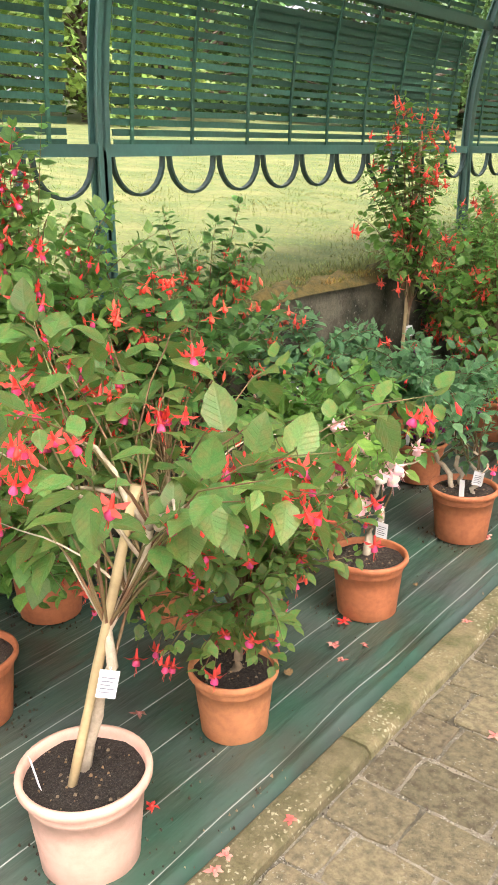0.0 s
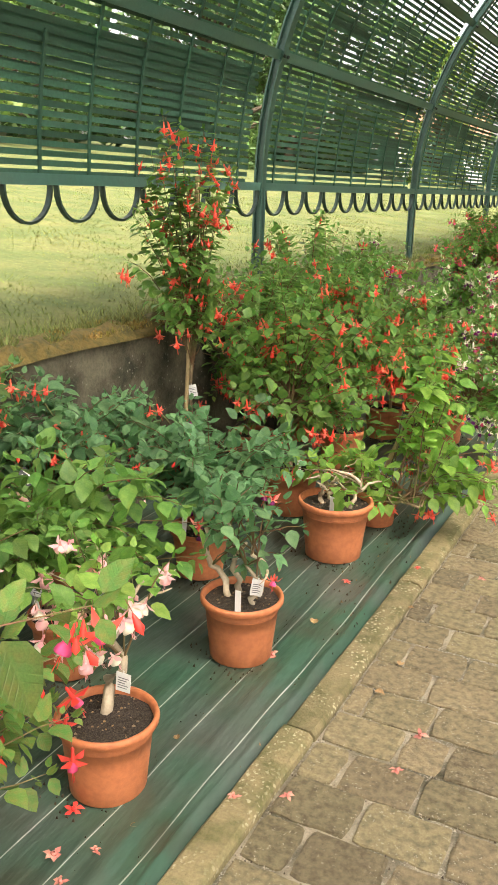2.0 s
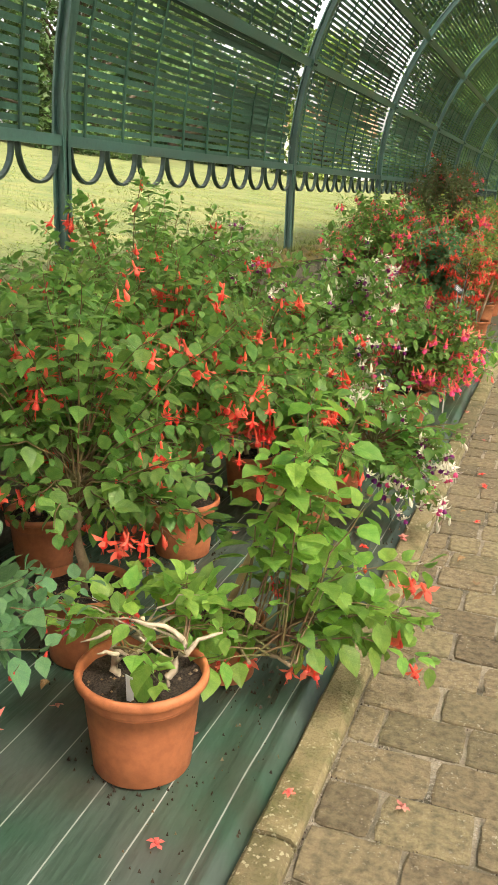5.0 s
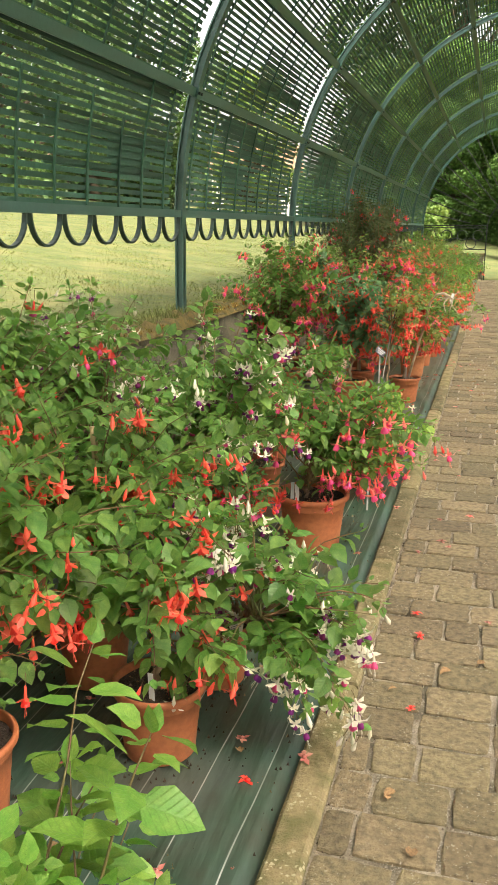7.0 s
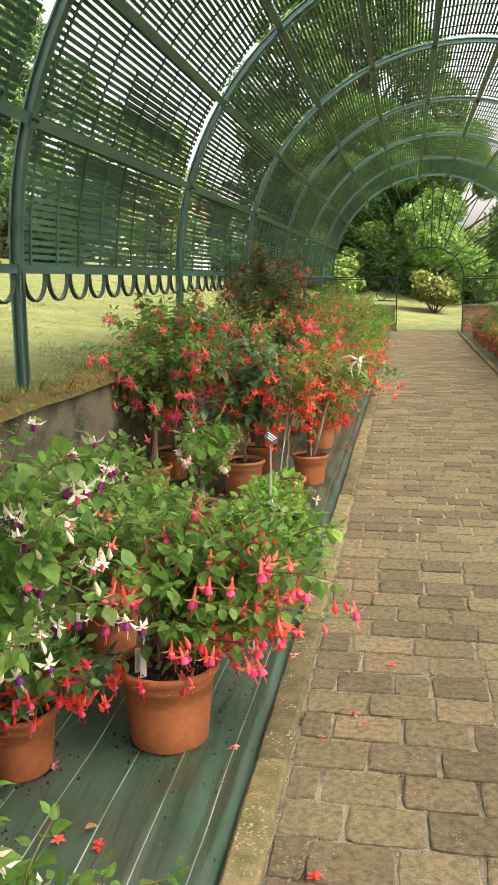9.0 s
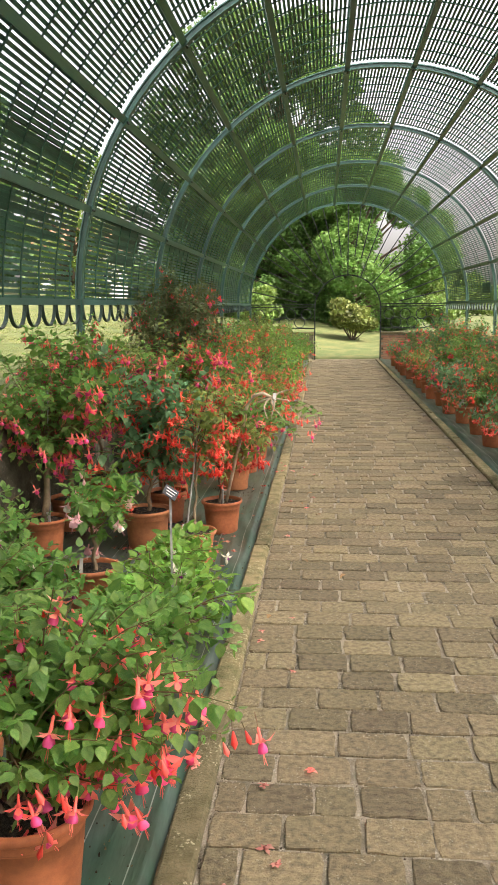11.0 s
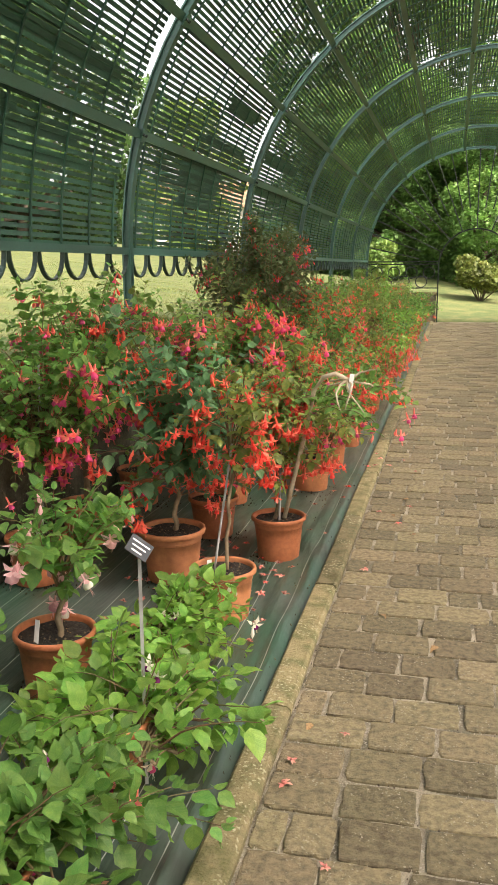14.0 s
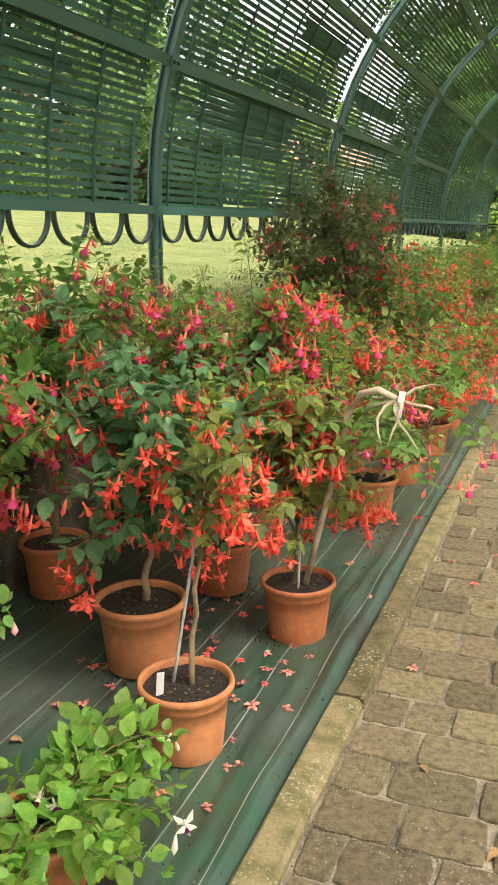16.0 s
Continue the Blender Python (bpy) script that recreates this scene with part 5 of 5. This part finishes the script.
plant(-0.86, 10.29, 31, (0.0, 0.05, 0.38, 0.74, 0.28), M, 0.06, 26, "pink", 7, 0.15, None, "single", "", ("label",), 60, 0.3, label="young fuchsia with a few pink flowers in pot")
plant(-0.81, 11.48, 32, (0.04, 0.03, 0.32, 1.3, 0.45), B, 0.068, 60, "scarlet", 120, 0.165, TERRA_OLD, "single", "", (), 100, 0.45, label="standard fuchsia with broad bluish leaves and coral flowers", stem=0.013)
plant(-0.8, 12.2, 33, (0.0, 0.0, 0.34, 1.36, 0.45), M, 0.055, 74, "coral", 130, 0.145, None, "single", "bamboo", (), 40, 0.4, label="standard fuchsia covered in coral flowers in pot")
plant(-0.88, 12.9, 34, (0.0, 0.0, 0.32, 1.34, 0.46), O, 0.055, 56, "tube", 90, 0.145, None, "single", "", (), 30, 0.4, label="fuchsia with long orange-red flowers in terracotta pot")
# against the wall
plant(-1.38, 1.1, 40, (0.0, 0.0, 0.7, 1.62, 0.46), M, 0.06, 50, "red", 40, 0.15, None, "single", "", (), 40, 0.3, label="tall leafy fuchsia with red flowers beside the wall")
plant(-1.36, 2.05, 41, (0.0, 0.0, 0.65, 1.66, 0.5), M, 0.055, 110, "red", 130, 0.15, None, "single", "bamboo", (), 60, 0.3, label="tall twiggy fuchsia with red flowers beside the wall")
plant(-1.36, 2.9, 42, (0.0, 0.05, 0.5, 1.3, 0.42), D, 0.055, 60, "scarlet", 30, 0.145, None, "single", "", (), 40, 0.3, label="dark leafy fuchsia with red flowers beside the wall")
plant(-1.34, 3.75, 43, (0.0, 0.0, 0.3, 0.92, 0.44), B, 0.055, 70, "scarlet", 26, 0.145, None, "multi", "", (), 30, 0.3, label="dusky bluish fuchsia with few red flowers in pot")
plant(-1.4, 4.85, 44, (0.0, 0.0, 0.8, 1.95, 0.26), M, 0.06, 38, "scarlet", 46, 0.14, None, "single", "bamboo", ("paper",), 60, 0.35, label="tall pillar fuchsia tied to cane beside the wall", stem=0.009)
plant(-1.36, 5.5, 45, (0.0, 0.0, 0.4, 1.26, 0.44), M, 0.055, 60, "scarlet", 40, 0.145, None, "single", "", (), 40, 0.3, label="bushy fuchsia with scarlet flowers beside the wall")
plant(-1.38, 6.25, 46, (0.0, 0.0, 0.45, 1.42, 0.45), M, 0.055, 66, "scarlet", 40, 0.145, None, "single", "", (), 30, 0.3, label="bushy fuchsia with orange-red flowers beside the wall")
plant(-1.42, 6.95, 47, (0.0, 0.0, 0.45, 1.4, 0.46), M, 0.055, 66, "red", 14, 0.145, None, "multi", "", (), 30, 0.3, label="tall green fuchsia bush beside the wall")
plant(-1.42, 7.6, 48, (0.05, 0.05, 0.5, 1.36, 0.48), M, 0.055, 44, "white", 60, 0.15, None, "multi", "", ("label",), 40, 0.3, label="thick-stemmed fuchsia with cream and purple flowers", stem=0.022, limbs=8)
plant(-1.42, 8.5, 49, (0.0, 0.0, 0.3, 0.85, 0.38), M, 0.055, 46, "white", 20, 0.145, None, "multi", "", (), 20, 0.3, label="green fuchsia with pale flowers beside the wall")
plant(-1.42, 9.4, 50, (0.0, 0.0, 0.2, 0.7, 0.36), M, 0.06, 40, "white", 4, 0.145, None, "bush", "", (), 20, 0.3, label="leafy green fuchsia bush beside the wall")
plant(-1.45, 10.4, 51, (0.0, 0.0, 0.22, 0.62, 0.34), M, 0.06, 36, "white", 2, 0.145, None, "bush", "", (), 20, 0.3, label="low green fuchsia bush beside the wall")
plant(-1.45, 11.3, 52, (0.05, 0.0, 0.62, 1.5, 0.48), M, 0.055, 64, "coral", 90, 0.15, None, "single", "steel", ("label",), 40, 0.35, label="standard fuchsia with thick pale trunk and pink flowers", stem=0.022)
plant(-1.46, 11.92, 53, (0.0, 0.0, 0.66, 1.52, 0.46), M, 0.055, 60, "coral", 90, 0.15, None, "single", "", (), 30, 0.35, label="standard fuchsia with coral pink flowers beside the wall", stem=0.018)
plant(-1.45, 12.75, 54, (0.0, 0.0, 0.6, 1.5, 0.46), O, 0.055, 56, "coral", 60, 0.15, None, "single", "", (), 20, 0.35, label="bushy fuchsia with coral flowers beside the wall")
# the far stretch, thick with bushes
rnd = random.Random(77)
for i in range(19):
    y = 14.0 + 0.88 * i
    for row, xx in enumerate((-0.36, -0.86, -1.4)):
        mat = rnd.choice((O, O, M, D, L)) if i < 8 else rnd.choice((O, M, L, M))
        kind = rnd.choice(("tube", "tube", "scarlet", "coral", "scarlet"))
        top = (0.86, 1.26, 1.45)[row] + rnd.uniform(-0.1, 0.14)
        plant(xx + rnd.uniform(-0.06, 0.06), y + rnd.uniform(-0.1, 0.1), 100 + 3 * i + row, (0.02, 0.0, 0.28 + 0.1 * row, top, 0.4), mat, 0.058, 34, kind, (64, 60, 46)[row] if i < 7 else (16 if i < 11 else 6), 0.145, None, rnd.choice(("single", "multi")), rnd.choice(("", "", "steel")), (), 0, 0.35, far=True,
              label={"tube": "bushy fuchsia with long orange-red flowers in terracotta pot", "scarlet": "bushy fuchsia with scarlet flowers in terracotta pot", "coral": "bushy fuchsia with coral flowers in terracotta pot"}[kind])
for i, (x, y, zt) in enumerate(((-1.5, 15.32, 2.0), (-1.1, 15.32, 1.96), (-1.5, 16.2, 2.04), (-1.12, 16.2, 1.9), (-1.5, 17.08, 1.98))):
    plant(x, y, 160 + i, (0.0, 0.0, 1.0, zt - 0.03, 0.47), LEAF_BRONZE, 0.055, 60, "red", 20, 0.15, None, "single", "", (), 0, 0.3, far=True, label="tall bronze-leaved fuchsia with red flowers beside the wall", stem=0.014)
# the far side of the path
for i in range(17):
    y = 12.6 + 1.0 * i
    for row, xx in enumerate((2.22, 2.7, 3.25)):
        mat = rnd.choice((M, D, B, O)) if i else L
        kind = rnd.choice(("red", "scarlet", "tube"))
        top = ((0.62, 0.9, 1.15) if i < 4 else (0.74, 1.12, 1.42))[row] + rnd.uniform(-0.1, 0.14)
        plant(xx + rnd.uniform(-0.06, 0.06), y + rnd.uniform(-0.1, 0.1), 300 + 3 * i + row, (0.0, 0.0, 0.26 + 0.08 * row, top if i else 0.45, 0.36), mat, 0.055, 30, kind, (26, 20, 14)[row], 0.14, None, rnd.choice(("single", "multi")), "", (), 0, 0.35, far=True,
              label={"tube": "leafy fuchsia with orange-red flowers in terracotta pot", "scarlet": "leafy fuchsia with scarlet flowers in terracotta pot", "red": "leafy fuchsia with red flowers in terracotta pot"}[kind])


# ---- fallen flowers, crumbs and leaves ----
def fallen_mesh(mat, seed):
    rnd = random.Random(seed)
    s = Soup()
    for i in range(5):
        a = i * 1.26 + rnd.uniform(-0.4, 0.4)
        c, n = Vector((math.cos(a), math.sin(a), 0)), Vector((-math.sin(a), math.cos(a), 0))
        h, ln = rnd.uniform(0.002, 0.012), rnd.uniform(0.018, 0.032)
        s.add([n * -0.002 + Vector((0, 0, 0.004)), n * 0.002 + Vector((0, 0, 0.004)), c * ln * 0.55 + n * 0.007 + Vector((0, 0, h)), c * ln * 0.55 - n * 0.007 + Vector((0, 0, h)), c * ln + Vector((0, 0, rnd.uniform(0.001, 0.008)))], [(0, 1, 2, 3), (3, 2, 4)], mat)
    s.lathe([(0.001, 0.001), (0.007, 0.003), (0.008, 0.009), (0.003, 0.012)], mat, 6)
    return s.mesh("fallen_flower", True)


FALLEN = [fallen_mesh(RED, 1), fallen_mesh(CORAL, 2), fallen_mesh(WILTED, 3), fallen_mesh(WILTED, 4)]
rnd = random.Random(13)
for i in range(215):
    y = rnd.uniform(0.8, 14.5)
    zone = rnd.random()
    if zone < 0.62:
        x, z = rnd.uniform(-1.1, -0.14), 0.016
    elif zone < 0.7:
        x, z = rnd.uniform(-0.09, -0.02), 0.033
    else:
        x, z = abs(rnd.gauss(0.0, 0.28)) + 0.03, 0.006
    if i < 85:
        y = rnd.gauss(11.6, 0.45)
        x, z = rnd.uniform(-0.95, -0.18), 0.016
    k = rnd.choice((0, 1, 2, 2, 3, 3, 2))
    ob = new("fallen_flower", FALLEN[k])
    g = rnd.uniform(0.7, 1.15)
    ob.matrix_basis = pose(x, y, z, rnd.uniform(-12, 12), rnd.uniform(-12, 12), rnd.uniform(0, 360)) @ Matrix.Diagonal((g, g, g, 1))
    tagged(ob, "wilted fuchsia flower lying on the ground" if k in (2, 3) else "fresh red fuchsia flower lying on the ground", "fallen flower", "fallen flowers")

eye34 = np.hstack([np.eye(3), np.zeros((3, 1))])
DRY_LEAF = repeat_mesh("dry_leaf", LEAF_V * np.array([1, 1, 2.2]), LEAF_F, [DRY], [0] * len(LEAF_F), [eye34], LEAF_UV)
for i in range(46):
    x, z = (rnd.uniform(-1.0, -0.15), 0.022) if rnd.random() < 0.6 else (abs(rnd.gauss(0, 0.2)) + 0.02, 0.012)
    ob = new("dry_leaf", DRY_LEAF)
    g = rnd.uniform(0.025, 0.055)
    ob.matrix_basis = pose(x, rnd.uniform(0.8, 14), z, rnd.uniform(-12, 12), rnd.uniform(-12, 12), rnd.uniform(0, 360)) @ Matrix.Diagonal((g, g, g, 1))
    tagged(ob, "curled brown dry leaf lying on the ground", "dry leaf", "dry leaves")


def crumbs():
    rng = np.random.default_rng(8)
    n = 5200
    s = Soup()
    pots = [(o.location.x, o.location.y) for o in scene.objects if o.name.startswith("potted_fuchsia") and o.location.y < 14.5]
    for i in range(n):
        if i % 3:
            px, py = pots[rng.integers(len(pots))]
            a, d = rng.uniform(0, 6.28), 0.11 + abs(rng.normal()) * 0.05
            x, y = px + d * math.cos(a), py + d * math.sin(a)
        else:
            x, y = -0.13 - abs(rng.normal()) * 0.12, rng.uniform(0.5, 15)
        if x > -0.12:
            continue
        c, z = rng.uniform(0.0018, 0.006), 0.014
        s.add([(x - c, y - c * 0.6, z - 0.006), (x + c, y - c * 0.5, z - 0.006), (x, y + c, z - 0.006), (x, y, z + c)], [(0, 1, 3), (1, 2, 3), (2, 0, 3)], SOIL if i % 9 else BARK)
    tagged(s.make("soil_crumbs"), "dark soil crumbs spilled on the membrane", "soil", kind="stuff")


crumbs()


def grit():
    """Loose grit in the joints of the path and along the kerb."""
    rng = np.random.default_rng(9)
    s = Soup()
    for i in range(15000):
        row = rng.integers(0, 66)
        y = -2.93 + 0.1817 * (18 + row) + rng.normal() * 0.011
        x = rng.uniform(0.01, 1.84) if i % 4 else abs(rng.normal()) * 0.05 + 0.004
        if not i % 4:
            y = rng.uniform(0.4, 13)
        c = rng.uniform(0.0015, 0.0042)
        s.add([(x - c, y - c * 0.6, -0.008), (x + c, y - c * 0.5, -0.008), (x, y + c, -0.008), (x, y, c * 0.5 - 0.002)], [(0, 1, 3), (1, 2, 3), (2, 0, 3)], GRIT if i % 5 else SOIL)
    tagged(s.make("grit"), "pale grit in the joints of the paving", "grit", kind="stuff")


grit()


# ---- plant name signs on stakes ----
def name_sign(x, y, z, turn):
    root = thing("name_sign", "small black plant sign with pale lettering on stake", "plant sign", "plant signs", at=(x, y, 0.01), turn=turn)
    s = Soup()
    s.box((-0.005, -0.002, 0), (0.005, 0.002, z), STEEL_CANE)
    s.make("stake", root)
    b = Soup()
    b.box((-0.042, -0.004, -0.03), (0.042, 0.0, 0.03), SIGN, bevel=0.0)
    plate = b.make("plate", root)
    plate.matrix_basis = pose(0, -0.006, z, -35, 38, 0) @ Matrix.Diagonal((0.85, 1, 0.85, 1))
    for i in range(3):
        t = Soup()
        t.box((-0.034 + 0.006 * i, -0.0052, 0.012 - 0.016 * i), (0.034 - 0.008 * i, -0.0041, 0.017 - 0.016 * i), TAG)
        t.make("lettering", plate)


name_sign(-0.34, 9.8, 0.74, 20)
name_sign(-0.24, 8.68, 0.5, 40)
name_sign(-1.15, 3.3, 0.62, 25)


# ---- bleached branches with a white tag, tied above one pot ----
def bare_branches():
    root = thing("bare_branch", "bleached bare fuchsia branch with white tag and drooping leaves", "dead branch", at=(0.0, 11.83, 0.97))
    rnd = random.Random(3)
    s = Soup()
    s.tube([(-0.33, 0.07, -0.75), (-0.27, 0.05, -0.5), (-0.2, 0.03, -0.22), (-0.17, 0.02, -0.06), (-0.12, 0.0, 0.01), (-0.06, -0.01, 0.03), (0, 0, 0)], [0.012, 0.0115, 0.011, 0.012, 0.013, 0.012, 0.011], BARE, 8)
    s.make("stem", root, smooth=True)
    ends = []
    for i, (a, droop) in enumerate(((3.3, -0.25), (3.9, -0.7), (4.7, -1.1), (5.4, -0.8), (6.0, -0.25), (0.5, 0.3), (1.4, -0.2), (2.4, 0.1))):
        s = Soup()
        pts = [Vector((0, 0, 0))]
        for k in range(4):
            pts.append(pts[-1] + Vector((math.cos(a), math.sin(a), droop - 0.12 * k + rnd.uniform(-0.3, 0.3))).normalized() * rnd.uniform(0.04, 0.058))
            a += rnd.uniform(-1.1, 1.1)
        s.tube(pts, [0.007, 0.006, 0.005, 0.004, 0.002], BARE, 6)
        s.make("branch", root, smooth=True)
        ends.append(pts[-1])
    # leafy shoots that hang from it
    frames, hung, twigs = [], [], Soup()
    for i in range(20):
        p = rnd.choice(ends).copy() if i % 2 else Vector((-0.15, 0.02, -0.1))
        a = rnd.uniform(-0.9, 0.9) + (math.pi if i % 3 == 0 else 0)
        pts = [p.copy()]
        for k in range(6):
            p = p + Vector((math.cos(a) * 0.9, math.sin(a) * 0.9, 0.25 - 0.24 * k)).normalized() * rnd.uniform(0.03, 0.05)
            pts.append(p.copy())
            for sgn in (-1, 1):
                fwd = Vector((-math.sin(a) * sgn + rnd.uniform(-0.5, 0.5), math.cos(a) * sgn + rnd.uniform(-0.5, 0.5), rnd.uniform(-0.7, 0.1))).normalized()
                xax = fwd.cross(Vector((rnd.uniform(-0.4, 0.4), rnd.uniform(-0.4, 0.4), 1))).normalized()
                g = rnd.uniform(0.035, 0.065)
                frames.append(np.array([list(xax * g), list(fwd * g), list(xax.cross(fwd) * g), list(p)]).T)
        twigs.tube(pts, 0.0018, TWIG, 4, cap=False)
        if i % 2:
            hung.append(pts[-1])
    tagged(part("branchwork", twigs.mesh("branchwork", True), root), kind="stuff")
    part("foliage", repeat_mesh("foliage", LEAF_V, LEAF_F, [LEAF_MID], [0] * len(LEAF_F), frames, LEAF_UV), root)["kind"] = "stuff"
    for i, p in enumerate(hung + [Vector((0.27, -0.2, -0.17)), Vector((0.26, -0.22, -0.18))]):
        part("flower", FLOWER_MESH["coral"][i % 3], root, m=Matrix.Translation(p) @ pose(0, 0, 0, rnd.uniform(-20, 20), rnd.uniform(-20, 20), 50 * i))
    s = Soup()
    s.box((-0.011, -0.001, -0.06), (0.011, 0.001, 0.03), TAG)
    s.make("paper_tag", root, "white plastic tag").matrix_basis = pose(0.02, -0.014, 0.0, -6, 8, 10)


bare_branches()


# ---- paving setts ----
def pave():
    rnd = random.Random(21)
    pitch, row, y = 0.1817, 0, -2.93

    rest, kept = Soup(), 0
    while y < END + 0.05:
        x = KERB_IN + 0.012 - (rnd.uniform(0.08, 0.16) if row % 2 else rnd.uniform(0.0, 0.03))
        while x < RKERB_IN - 0.03:
            ln = rnd.choice((0.205, 0.215, 0.22, 0.225, 0.235, 0.25))
            if rnd.random() < 0.06:
                ln = 0.13
            x0, x1 = max(x, KERB_IN + 0.01), min(x + ln, RKERB_IN - 0.01)
            gap = rnd.uniform(0.007, 0.018)
            if x1 - x0 > 0.05:
                dz = rnd.uniform(-0.003, 0.004)
                near = 5.6 < y < 12.4 and x0 < 1.2 and kept < 300
                wob = lambda: rnd.uniform(-0.004, 0.004)
                yy0, yy1 = y + 0.005 + wob(), y + pitch - 0.007 + wob()
                s = Soup() if near else rest
                sett(s, x0, x1, yy0, yy1, dz, rnd)
                if near:
                    s.make("sett", PATHWAY)
                    kept += 1
            x += ln + gap
        y += pitch
        row += 1
    tagged(rest.make("setts", PATHWAY, "worn rectangular paving setts"), kind="stuff")


def sett(s, x0, x1, y0, y1, dz, rnd):
    """A worn block: uneven sides, rounded shoulders and a slightly hollow top."""
    nx, ny = 6, 4
    rim, top = [], []
    loop = [(x0 + (x1 - x0) * i / nx, y0) for i in range(nx)] + [(x1, y0 + (y1 - y0) * i / ny) for i in range(ny)] + [(x1 - (x1 - x0) * i / nx, y1) for i in range(nx)] + [(x0, y1 - (y1 - y0) * i / ny) for i in range(ny)]
    cx, cy = (x0 + x1) / 2, (y0 + y1) / 2
    n = len(loop)
    verts = []
    for ring, (inset, z) in enumerate(((0.0, -0.05), (0.0, -0.004), (0.006, 0.0))):
        for i, (x, y) in enumerate(loop):
            corner = 0.006 if i in (0, nx, nx + ny, 2 * nx + ny) else 0.0
            d = Vector((cx - x, cy - y, 0)).normalized() * (inset + corner)
            j = (lambda: rnd.uniform(-0.004, 0.004)) if ring else (lambda: 0.0)
            verts.append((x + d.x + j(), y + d.y + j(), z + dz + (rnd.uniform(-0.0015, 0.0015) if ring else 0)))
    verts.append((cx, cy, dz - 0.001 + rnd.uniform(-0.002, 0.002)))
    faces = []
    for r in range(2):
        for i in range(n):
            k = (i + 1) % n
            faces.append((r * n + i, r * n + k, (r + 1) * n + k, (r + 1) * n + i))
    for i in range(n):
        faces.append((2 * n + i, 2 * n + (i + 1) % n, 3 * n))
    s.add(verts, faces, SETT)


pave()
